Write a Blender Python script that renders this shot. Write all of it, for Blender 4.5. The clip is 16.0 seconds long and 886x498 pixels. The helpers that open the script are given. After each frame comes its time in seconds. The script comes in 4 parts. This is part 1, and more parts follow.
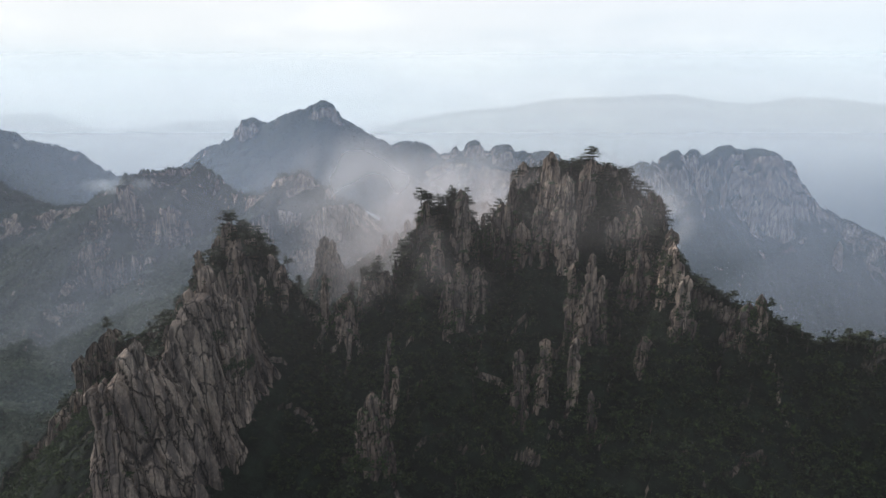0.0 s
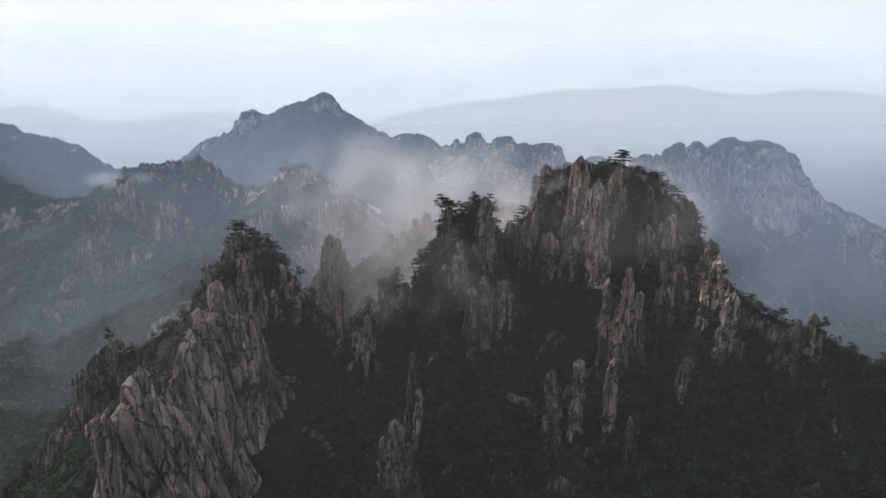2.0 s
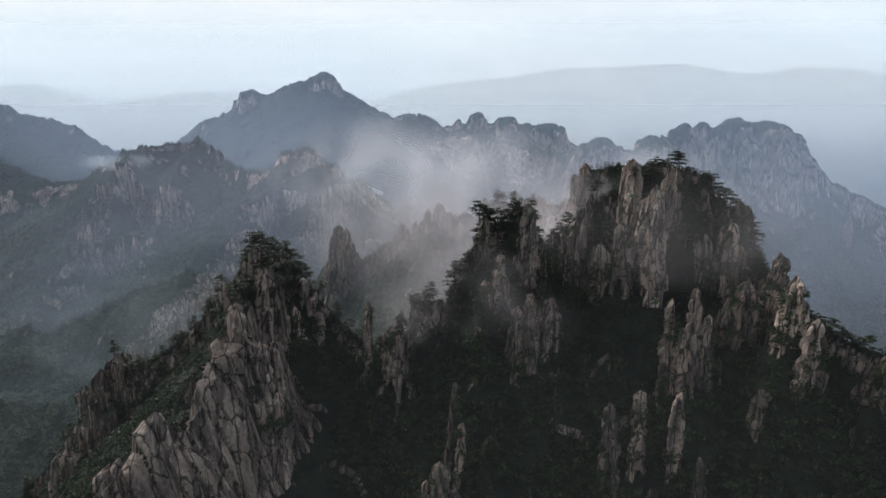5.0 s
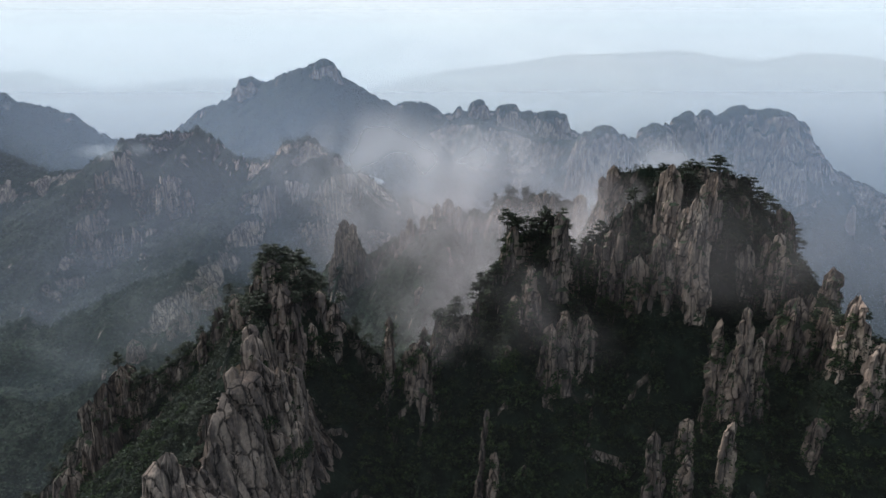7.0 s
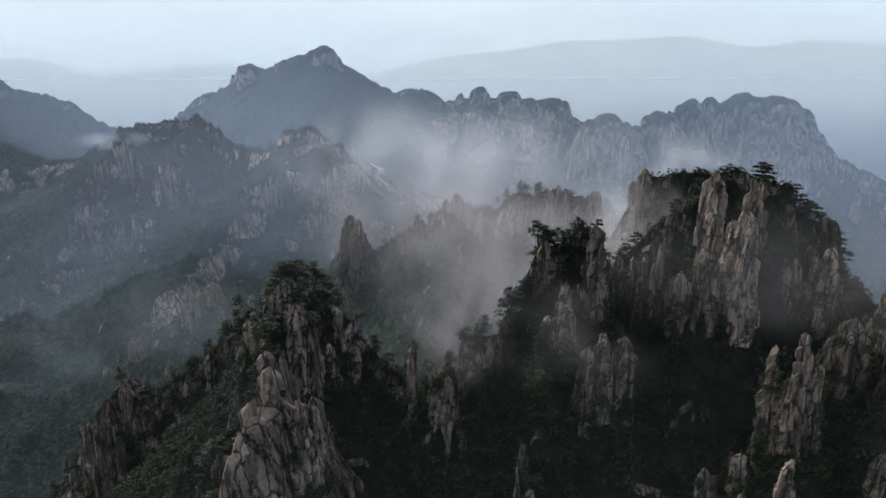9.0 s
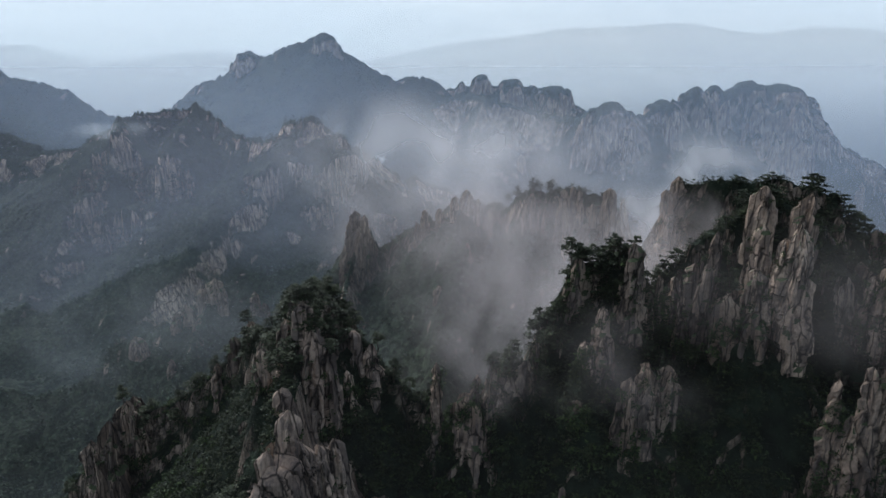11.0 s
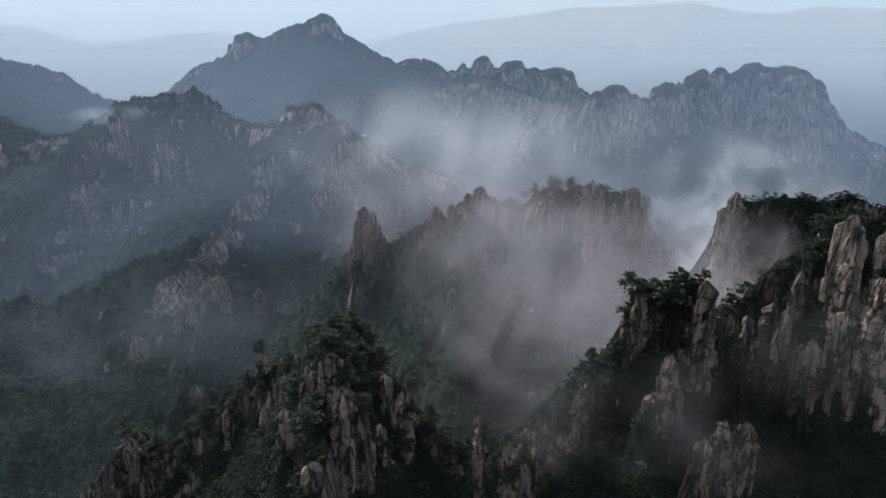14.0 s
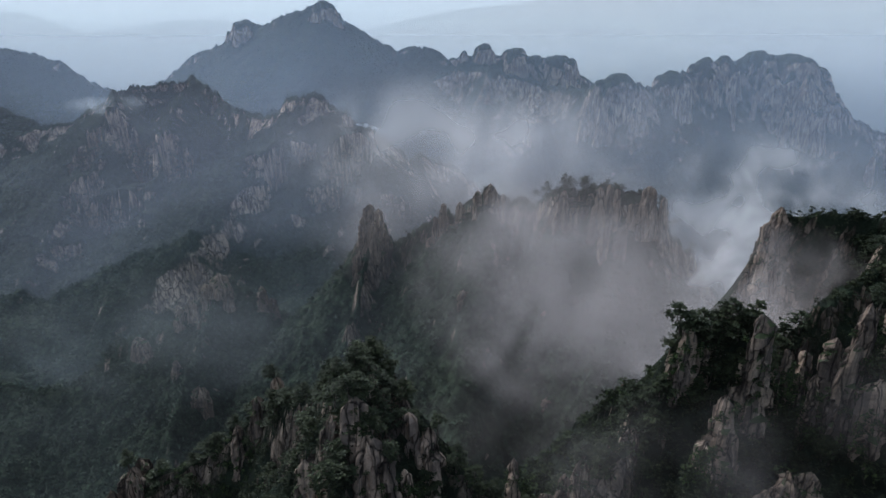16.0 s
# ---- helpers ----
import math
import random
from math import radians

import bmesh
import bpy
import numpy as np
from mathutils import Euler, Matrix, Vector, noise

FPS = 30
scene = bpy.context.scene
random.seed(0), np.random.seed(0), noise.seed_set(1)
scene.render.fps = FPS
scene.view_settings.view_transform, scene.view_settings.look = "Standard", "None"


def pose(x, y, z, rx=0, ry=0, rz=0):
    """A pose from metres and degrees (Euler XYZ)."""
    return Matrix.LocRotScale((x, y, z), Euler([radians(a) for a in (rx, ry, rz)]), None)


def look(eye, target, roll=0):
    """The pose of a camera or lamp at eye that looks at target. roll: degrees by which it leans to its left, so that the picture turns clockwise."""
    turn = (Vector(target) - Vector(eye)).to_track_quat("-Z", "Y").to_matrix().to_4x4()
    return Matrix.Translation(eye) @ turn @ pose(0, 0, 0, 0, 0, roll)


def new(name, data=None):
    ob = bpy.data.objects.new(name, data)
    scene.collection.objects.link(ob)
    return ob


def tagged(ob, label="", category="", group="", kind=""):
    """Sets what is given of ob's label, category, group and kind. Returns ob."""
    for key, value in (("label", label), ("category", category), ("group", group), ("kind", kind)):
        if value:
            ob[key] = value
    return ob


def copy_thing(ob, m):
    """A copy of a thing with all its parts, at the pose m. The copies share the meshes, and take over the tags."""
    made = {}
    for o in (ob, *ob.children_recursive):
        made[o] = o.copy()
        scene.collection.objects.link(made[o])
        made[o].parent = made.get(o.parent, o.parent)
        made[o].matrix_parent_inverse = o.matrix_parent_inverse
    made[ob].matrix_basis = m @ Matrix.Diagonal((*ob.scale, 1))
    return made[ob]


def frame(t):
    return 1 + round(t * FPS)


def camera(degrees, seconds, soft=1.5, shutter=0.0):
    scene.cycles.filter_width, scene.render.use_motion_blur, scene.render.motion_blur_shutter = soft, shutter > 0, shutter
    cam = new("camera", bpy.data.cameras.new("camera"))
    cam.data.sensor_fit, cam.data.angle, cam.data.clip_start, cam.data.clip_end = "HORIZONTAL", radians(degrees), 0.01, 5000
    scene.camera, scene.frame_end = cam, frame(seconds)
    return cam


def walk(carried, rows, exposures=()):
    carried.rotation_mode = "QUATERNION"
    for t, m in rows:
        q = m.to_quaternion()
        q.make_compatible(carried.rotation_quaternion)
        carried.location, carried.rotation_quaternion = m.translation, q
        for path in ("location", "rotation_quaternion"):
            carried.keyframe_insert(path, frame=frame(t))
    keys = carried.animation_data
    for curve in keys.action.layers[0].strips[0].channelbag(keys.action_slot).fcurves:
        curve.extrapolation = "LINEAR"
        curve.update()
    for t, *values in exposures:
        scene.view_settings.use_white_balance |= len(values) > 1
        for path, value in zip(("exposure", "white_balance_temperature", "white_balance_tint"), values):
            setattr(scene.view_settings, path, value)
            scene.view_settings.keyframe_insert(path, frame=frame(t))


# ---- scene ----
cam = camera(69.1, 16.0)
METRES, EYE, TILT, LEAN, TURN = 150.0, 200.0, -10.5, 0.0, 0.0
ROWS = [
    (0.0, 0.0, 0.0, 0.0, 0.0, 0.0, -0.0),
    (0.5, -0.0149, 0.0258, 0.0124, 0.0, -0.07, 0.04),
    (1.0, -0.0292, 0.0515, 0.0249, -0.02, -0.26, 0.06),
    (1.5, -0.0435, 0.0768, 0.037, -0.03, -0.5, 0.06),
    (2.0, -0.0583, 0.1019, 0.049, -0.04, -0.77, 0.05),
    (2.5, -0.0735, 0.1271, 0.0613, -0.05, -1.05, 0.04),
    (3.0, -0.0882, 0.1527, 0.0728, -0.08, -1.34, 0.04),
    (3.5, -0.1035, 0.1781, 0.0857, -0.09, -1.66, 0.03),
    (4.0, -0.1184, 0.2031, 0.0987, -0.08, -1.98, 0.06),
    (6.5, -0.1922, 0.326, 0.1613, -0.17, -3.47, 0.09),
    (7.0, -0.2062, 0.3505, 0.1739, -0.19, -3.76, 0.1),
    (7.5, -0.2199, 0.3753, 0.1866, -0.19, -4.06, 0.09),
    (8.0, -0.2336, 0.4001, 0.1991, -0.22, -4.35, 0.1),
    (8.5, -0.2471, 0.4248, 0.2116, -0.23, -4.64, 0.11),
    (9.0, -0.2605, 0.4496, 0.2241, -0.24, -4.92, 0.11),
    (11.5, -0.3227, 0.577, 0.2882, -0.29, -6.31, 0.14),
    (12.0, -0.335, 0.6027, 0.301, -0.31, -6.59, 0.14),
    (12.5, -0.3472, 0.6286, 0.3139, -0.31, -6.86, 0.14),
    (13.0, -0.3596, 0.6542, 0.3268, -0.33, -7.14, 0.15),
    (13.5, -0.372, 0.6797, 0.3394, -0.36, -7.41, 0.15),
    (14.0, -0.384, 0.705, 0.3519, -0.36, -7.68, 0.14),
    (14.5, -0.3958, 0.7302, 0.3644, -0.39, -7.94, 0.14),
    (15.0, -0.4075, 0.7559, 0.377, -0.4, -8.22, 0.15),
    (15.5, -0.4196, 0.7812, 0.3898, -0.4, -8.52, 0.14),
    (16.0, -0.4313, 0.8066, 0.4022, -0.41, -8.78, 0.15),
]
EXPOSURES = [(0.0, 0.12, 6340, 10), (4.2, 0.1, 6230, 10), (8.0, 0.05, 6030, 8), (16.0, -0.11, 5740, 8)]
walk(cam, [(t, pose(0, 0, EYE, TILT, LEAN, TURN) @ pose(METRES * x, METRES * y, METRES * z, 90 + pitch, roll, yaw)) for t, x, y, z, yaw, pitch, roll in ROWS],
     exposures=EXPOSURES)

# ---- sky, sun, air ----
world = bpy.data.worlds.new("sky")
scene.world = world
world.use_nodes = True
SUN_EL, SUN_AZ = 38.0, -36.0   # height, and degrees from +y towards +x


def node(tree, kind, **sets):
    n = tree.nodes.new(kind)
    for k, v in sets.items():
        if k in ("inputs",):
            for key, val in v.items():
                n.inputs[key].default_value = val
        else:
            setattr(n, k, v)
    return n


def ramp(tree, stops, interpolation="LINEAR"):
    r = tree.nodes.new("ShaderNodeValToRGB")
    r.color_ramp.interpolation = interpolation
    el = r.color_ramp.elements
    while len(el) < len(stops):
        el.new(0.5)
    for e, (p, c) in zip(el, stops):
        e.position = p
        e.color = (*c, 1) if len(c) == 3 else c
    return r


def build_sky():
    t = world.node_tree
    t.nodes.clear()
    out = t.nodes.new("ShaderNodeOutputWorld")
    bg = node(t, "ShaderNodeBackground", inputs={"Strength": 1.0})
    sky = node(t, "ShaderNodeTexSky", sky_type="NISHITA", sun_disc=False, sun_elevation=radians(SUN_EL), sun_rotation=radians(SUN_AZ), altitude=1600.0, dust_density=3.0)
    dim = node(t, "ShaderNodeMix", data_type="RGBA", blend_type="MULTIPLY", inputs={0: 1.0})
    dim.inputs[7].default_value = (0.1, 0.1, 0.1, 1)
    co = t.nodes.new("ShaderNodeTexCoord")
    sep = t.nodes.new("ShaderNodeSeparateXYZ")
    high = ramp(t, [(0.0, (0.45, 0.54, 0.62)), (0.49, (0.74, 0.83, 0.87)), (0.53, (0.82, 0.89, 0.91)), (0.56, (0.92, 0.945, 0.94)), (0.61, (0.965, 0.96, 0.945)), (0.76, (0.68, 0.73, 0.78)), (1.0, (0.50, 0.55, 0.61))], "B_SPLINE")
    up = node(t, "ShaderNodeMath", operation="MULTIPLY_ADD", inputs={1: 0.5, 2: 0.5})
    # a broken deck of thin cloud, drawn out along the horizon
    mp = node(t, "ShaderNodeMapping", inputs={"Scale": (2.0, 2.0, 11.0)})
    cl = node(t, "ShaderNodeTexNoise", inputs={"Scale": 1.6, "Detail": 4.0, "Roughness": 0.5, "Distortion": 0.15})
    tone = ramp(t, [(0.32, (0.93, 0.95, 0.97)), (0.50, (0.985, 0.99, 1.0)), (0.70, (1.07, 1.06, 1.04))], "EASE")
    cloud = node(t, "ShaderNodeMix", data_type="RGBA", blend_type="MULTIPLY", inputs={0: 1.0})
    # brighter and warmer where the sun stands behind the deck
    dot = node(t, "ShaderNodeVectorMath", operation="DOT_PRODUCT")
    dot.inputs[1].default_value = (math.sin(radians(SUN_AZ)) * math.cos(radians(SUN_EL)), math.cos(radians(SUN_AZ)) * math.cos(radians(SUN_EL)), math.sin(radians(SUN_EL)))
    glow = ramp(t, [(0.0, (0.25, 0.30, 0.39)), (0.34, (0.43, 0.50, 0.60)), (0.52, (0.82, 0.91, 0.985)), (0.74, (0.94, 0.965, 0.985)), (0.9, (0.99, 0.985, 0.97)), (1.0, (1.0, 0.98, 0.95))])
    lit = node(t, "ShaderNodeMix", data_type="RGBA", blend_type="MULTIPLY", inputs={0: 1.0})
    mix = node(t, "ShaderNodeMix", data_type="RGBA", inputs={0: 0.975})
    L = t.links.new
    L(co.outputs["Generated"], sep.inputs[0]); L(sep.outputs[2], up.inputs[0]); L(up.outputs[0], high.inputs[0])
    above = node(t, "ShaderNodeVectorMath", operation="MAXIMUM")
    above.inputs[1].default_value = (-1.0, -1.0, 0.03)
    L(co.outputs["Generated"], above.inputs[0]); L(above.outputs[0], sky.inputs[0])
    L(co.outputs["Generated"], mp.inputs[0]); L(mp.outputs[0], cl.inputs[0]); L(cl.outputs[0], tone.inputs[0])
    L(high.outputs[0], cloud.inputs[6]); L(tone.outputs[0], cloud.inputs[7])
    half = node(t, "ShaderNodeMath", operation="MULTIPLY_ADD", inputs={1: 0.5, 2: 0.5})
    L(co.outputs["Generated"], dot.inputs[0]); L(dot.outputs["Value"], half.inputs[0]); L(half.outputs[0], glow.inputs[0])
    L(cloud.outputs[2], lit.inputs[6]); L(glow.outputs[0], lit.inputs[7])
    L(sky.outputs[0], dim.inputs[6]); L(dim.outputs[2], mix.inputs[6]); L(lit.outputs[2], mix.inputs[7])
    L(mix.outputs[2], bg.inputs[0]); L(bg.outputs[0], out.inputs[0])


build_sky()
sun = bpy.data.lights.new("sun", "SUN")
sun.energy, sun.angle, sun.color = 3.4, radians(22), (1.0, 0.97, 0.94)
sun_ob = new("sun", sun)
away = Vector((math.sin(radians(SUN_AZ)) * math.cos(radians(SUN_EL)), math.cos(radians(SUN_AZ)) * math.cos(radians(SUN_EL)), math.sin(radians(SUN_EL))))
sun_ob.matrix_world = look(away * 800, (0, 0, 0))
scene.cycles.transparent_max_bounces = 64


# ---- noise on arrays ----
def hashed(ix, iy, seed):
    h = (ix.astype(np.int64) * 374761393 + iy.astype(np.int64) * 668265263 + seed * 974634777) & 0xFFFFFFFF
    h = ((h ^ (h >> 13)) * 1274126177) & 0xFFFFFFFF
    h = ((h ^ (h >> 16)) * 2246822519) & 0xFFFFFFFF
    return ((h ^ (h >> 15)) & 0xFFFFFF) / float(0xFFFFFF)


def noise2(x, y, seed=0):
    """Gradient noise, about -1 to 1."""
    ix, iy = np.floor(x), np.floor(y)
    fx, fy = x - ix, y - iy
    u, v = fx * fx * fx * (fx * (fx * 6 - 15) + 10), fy * fy * fy * (fy * (fy * 6 - 15) + 10)

    def g(dx, dy):
        a = hashed(ix + dx, iy + dy, seed) * 2 * np.pi
        return np.cos(a) * (fx - dx) + np.sin(a) * (fy - dy)
    a, b, c, d = g(0, 0), g(1, 0), g(0, 1), g(1, 1)
    return 1.5 * ((a + u * (b - a)) * (1 - v) + (c + u * (d - c)) * v)


def fbm(x, y, octaves=4, seed=0, gain=0.5):
    total, amp, f = 0 * x, 1.0, 1.0
    for i in range(octaves):
        total = total + amp * noise2(x * f + 17.3 * i, y * f - 9.1 * i, seed + i)
        amp, f = amp * gain, f * 2.03
    return total


def ridged(x, y, octaves=4, seed=0):
    total, amp, f = 0 * x, 1.0, 1.0
    for i in range(octaves):
        total = total + amp * (1 - 2 * np.abs(noise2(x * f + 5.7 * i, y * f + 3.3 * i, seed + i)))
        amp, f = amp * 0.5, f * 2.07
    return total


def cells(x, y, seed=0):
    """Random value of the nearest jittered cell, and how far its edge is."""
    ix, iy = np.floor(x), np.floor(y)
    best, second, val = 9 + 0 * x, 9 + 0 * x, 0 * x
    for dx in (-1, 0, 1):
        for dy in (-1, 0, 1):
            cx, cy = ix + dx, iy + dy
            px, py = cx + hashed(cx, cy, seed), cy + hashed(cx, cy, seed + 1)
            d = np.hypot(px - x, py - y)
            near = d < best
            second = np.where(near, best, np.minimum(second, d))
            val = np.where(near, hashed(cx, cy, seed + 2), val)
            best = np.where(near, d, best)
    return val, second - best


def smooth(a, b, x):
    u = np.clip((x - a) / (b - a), 0, 1)
    return u * u * (3 - 2 * u)


def crest(x, y, line, cliff, width, slope, wide=0.0, back=1.0):
    """Height under a mountain crest: a cliff below the line, then an even slope."""
    top = np.full_like(x, -1e4)
    for (ax, ay, az), (bx, by, bz) in zip(line[:-1], line[1:]):
        ux, uy = bx - ax, by - ay
        s = np.clip(((x - ax) * ux + (y - ay) * uy) / (ux * ux + uy * uy + 1e-9), 0, 1)
        d = np.maximum(np.hypot(x - ax - s * ux, y - ay - s * uy) - wide, 0)
        d = d * np.where(y > ay + s * uy, back, 1.0)
        top = np.maximum(top, az + s * (bz - az) - cliff * (1 - np.exp(-d / width)) - slope * d)
    return top


# ---- meshes ----
def mesh_of(name, verts, faces, material, shade=False):
    """A mesh from arrays: verts n x 3, faces m x 3 or m x 4."""
    verts, faces = np.asarray(verts, np.float32), np.asarray(faces, np.int32)
    me = bpy.data.meshes.new(name)
    me.vertices.add(len(verts))
    me.vertices.foreach_set("co", verts.ravel())
    k = faces.shape[1]
    me.loops.add(faces.size)
    me.loops.foreach_set("vertex_index", faces.ravel())
    me.polygons.add(len(faces))
    me.polygons.foreach_set("loop_start", np.arange(0, faces.size, k, dtype=np.int32))
    me.polygons.foreach_set("use_smooth", np.full(len(faces), shade))
    me.update(calc_edges=True)
    me.materials.append(material)
    return me


def part(name, me, parent, label=""):
    ob = new(name, me)
    ob.parent = parent
    if label:
        ob["label"] = label
    return ob


def grid_mesh(name, xs, ys, z, material, shade=True):
    X, Y = np.meshgrid(xs, ys)
    n, m = len(xs), len(ys)
    i = np.arange((m - 1) * n).reshape(m - 1, n)[:, :-1].ravel()
    return mesh_of(name, np.stack([X, Y, z], -1).reshape(-1, 3), np.stack([i, i + 1, i + n + 1, i + n], -1), material, shade)


# ---- materials ----
def base(name):
    m = bpy.data.materials.new(name)
    m.use_nodes = True
    m.node_tree.nodes.clear()
    t = m.node_tree
    out = t.nodes.new("ShaderNodeOutputMaterial")
    bs = t.nodes.new("ShaderNodeBsdfPrincipled")
    t.links.new(bs.outputs[0], out.inputs[0])
    return m, t, bs, t.links.new


def noise_node(t, vec, scale, detail=5.0, rough=0.6, stretch=None, distort=0.0):
    n = node(t, "ShaderNodeTexNoise", inputs={"Scale": scale, "Detail": detail, "Roughness": rough, "Distortion": distort})
    if stretch:
        mp = node(t, "ShaderNodeMapping", inputs={"Scale": stretch})
        t.links.new(vec, mp.inputs[0])
        vec = mp.outputs[0]
    t.links.new(vec, n.inputs["Vector"])
    return n.outputs[0]


def mixed(t, fac, a, b, blend="MIX"):
    m = node(t, "ShaderNodeMix", data_type="RGBA", blend_type=blend)
    for sock, v in ((m.inputs[0], fac), (m.inputs[6], a), (m.inputs[7], b)):
        if hasattr(v, "is_output"):
            t.links.new(v, sock)
        elif isinstance(v, tuple):
            sock.default_value = (*v, 1)
        else:
            sock.default_value = v
    return m.outputs[2]


def maths(t, op, a, b=0.5, c=0.5):
    m = node(t, "ShaderNodeMath", operation=op)
    for sock, v in zip(m.inputs, (a, b, c)):
        if hasattr(v, "is_output"):
            t.links.new(v, sock)
        else:
            sock.default_value = v
    return m.outputs[0]


def granite_colour(t, pos, size=1.0, streaks=0.75, split=0.36, dark=0.2):
    """Weathered granite: warm grey faces, dark run-off streaks, pale scars, cracks. Returns colour and height."""
    big = noise_node(t, pos, 0.06 / size, 4.0)
    fine = noise_node(t, pos, 1.3 / size, 8.0, 0.7)
    r1 = ramp(t, [(0.3, (0.17, 0.122, 0.096)), (0.5, (0.31, 0.234, 0.180)), (0.68, (0.47, 0.366, 0.282))])
    t.links.new(big, r1.inputs[0])
    r2 = ramp(t, [(0.25, (0.5, 0.49, 0.49)), (0.5, (0.97, 0.96, 0.95)), (0.8, (1.35, 1.33, 1.3))])
    t.links.new(fine, r2.inputs[0])
    c = mixed(t, 1.0, r1.outputs[0], r2.outputs[0], "MULTIPLY")
    streak = noise_node(t, pos, 0.5 / size, 7.0, 0.66, (1.0, 1.0, 0.1), 0.4)
    rs = ramp(t, [(0.43, (0.0,) * 3), (0.56, (1.0,) * 3)])
    t.links.new(streak, rs.inputs[0])
    c = mixed(t, maths(t, "MULTIPLY", rs.outputs[0], streaks), c, (0.055, 0.046, 0.044))
    # joints: tall thin cells
    mp = node(t, "ShaderNodeMapping", inputs={"Scale": (0.42 / size, 0.42 / size, 0.045 / size), "Rotation": (0.10, 0.12, 0)})
    warp = node(t, "ShaderNodeTexNoise", inputs={"Scale": 0.25 / size, "Detail": 3.0})
    add = node(t, "ShaderNodeVectorMath", operation="MULTIPLY_ADD")
    add.inputs[1].default_value = (1.6 * size, 1.6 * size, 6.0 * size)
    t.links.new(pos, warp.inputs["Vector"])
    t.links.new(warp.outputs["Color"], add.inputs[0]); t.links.new(pos, add.inputs[2])
    t.links.new(add.outputs[0], mp.inputs[0])
    vo = node(t, "ShaderNodeTexVoronoi", feature="DISTANCE_TO_EDGE", inputs={"Scale": 1.0})
    t.links.new(mp.outputs[0], vo.inputs["Vector"])
    rc = ramp(t, [(0.0, (0.0,) * 3), (0.03, (0.35,) * 3), (0.07, (1.0,) * 3)])
    t.links.new(vo.outputs["Distance"], rc.inputs[0])
    some = ramp(t, [(split, (0.0,) * 3), (split + 0.14, (1.0,) * 3)])
    t.links.new(noise_node(t, pos, 0.16 / size, 3.0), some.inputs[0])
    c = mixed(t, some.outputs[0], c, mixed(t, 1.0, c, mixed(t, rc.outputs[0], (dark, 0.95 * dark, 0.93 * dark), (1, 1, 1)), "MULTIPLY"))
    h = maths(t, "ADD", maths(t, "MULTIPLY", rc.outputs[0], 0.9), maths(t, "ADD", maths(t, "MULTIPLY", fine, 0.5), maths(t, "MULTIPLY", streak, 0.8)))
    return c, h


def forest_colour(t, pos, size=1.0):
    a = noise_node(t, pos, 0.02 / size, 4.0)
    b = noise_node(t, pos, 0.35 / size, 6.0, 0.7)
    r = ramp(t, [(0.3, (0.016, 0.025, 0.015)), (0.5, (0.027, 0.041, 0.023)), (0.7, (0.045, 0.063, 0.032))])
    t.links.new(maths(t, "ADD", maths(t, "MULTIPLY", a, 0.5), maths(t, "MULTIPLY", b, 0.5)), r.inputs[0])
    # crown cells darken towards the rim: shade between crowns painted into the colour
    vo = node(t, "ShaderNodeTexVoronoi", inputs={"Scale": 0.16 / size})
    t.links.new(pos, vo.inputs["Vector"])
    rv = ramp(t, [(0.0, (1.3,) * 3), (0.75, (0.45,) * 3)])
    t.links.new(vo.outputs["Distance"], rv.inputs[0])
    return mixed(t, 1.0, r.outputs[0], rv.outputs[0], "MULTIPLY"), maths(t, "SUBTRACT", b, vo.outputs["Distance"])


def granite(name, size=1.0, moss=0.72, pale=1.0, streaks=0.75, split=0.36, dark=0.2):
    m, t, bs, L = base(name)
    geo = t.nodes.new("ShaderNodeNewGeometry")
    info = t.nodes.new("ShaderNodeObjectInfo")
    pos = geo.outputs["Position"]
    c, h = granite_colour(t, pos, size, streaks, split, dark)
    tone = ramp(t, [(0.0, (0.62 * pale, 0.60 * pale, 0.60 * pale)), (1.0, (1.3 * pale, 1.26 * pale, 1.22 * pale))])
    L(info.outputs["Random"], tone.inputs[0])
    c = mixed(t, 1.0, c, tone.outputs[0], "MULTIPLY")
    # grass and moss hold on the ledges
    sep = t.nodes.new("ShaderNodeSeparateXYZ")
    L(geo.outputs["Normal"], sep.inputs[0])
    led = maths(t, "ADD", sep.outputs[2], maths(t, "MULTIPLY", noise_node(t, pos, 0.4 / size, 5.0), 0.5))
    rl = ramp(t, [(min(0.98, moss + 0.22), (0.0,) * 3), (min(1.0, moss + 0.38), (1.0,) * 3)])
    L(led, rl.inputs[0])
    if moss < 0.9:
        c = mixed(t, rl.outputs[0], c, (0.035, 0.045, 0.02))
    L(c, bs.inputs["Base Color"])
    bs.inputs["Roughness"].default_value = 0.9
    bs.inputs["Specular IOR Level"].default_value = 0.25
    bp = node(t, "ShaderNodeBump", inputs={"Strength": 0.5, "Distance": 0.3 * size})
    L(h, bp.inputs["Height"]); L(bp.outputs[0], bs.inputs["Normal"])
    return m


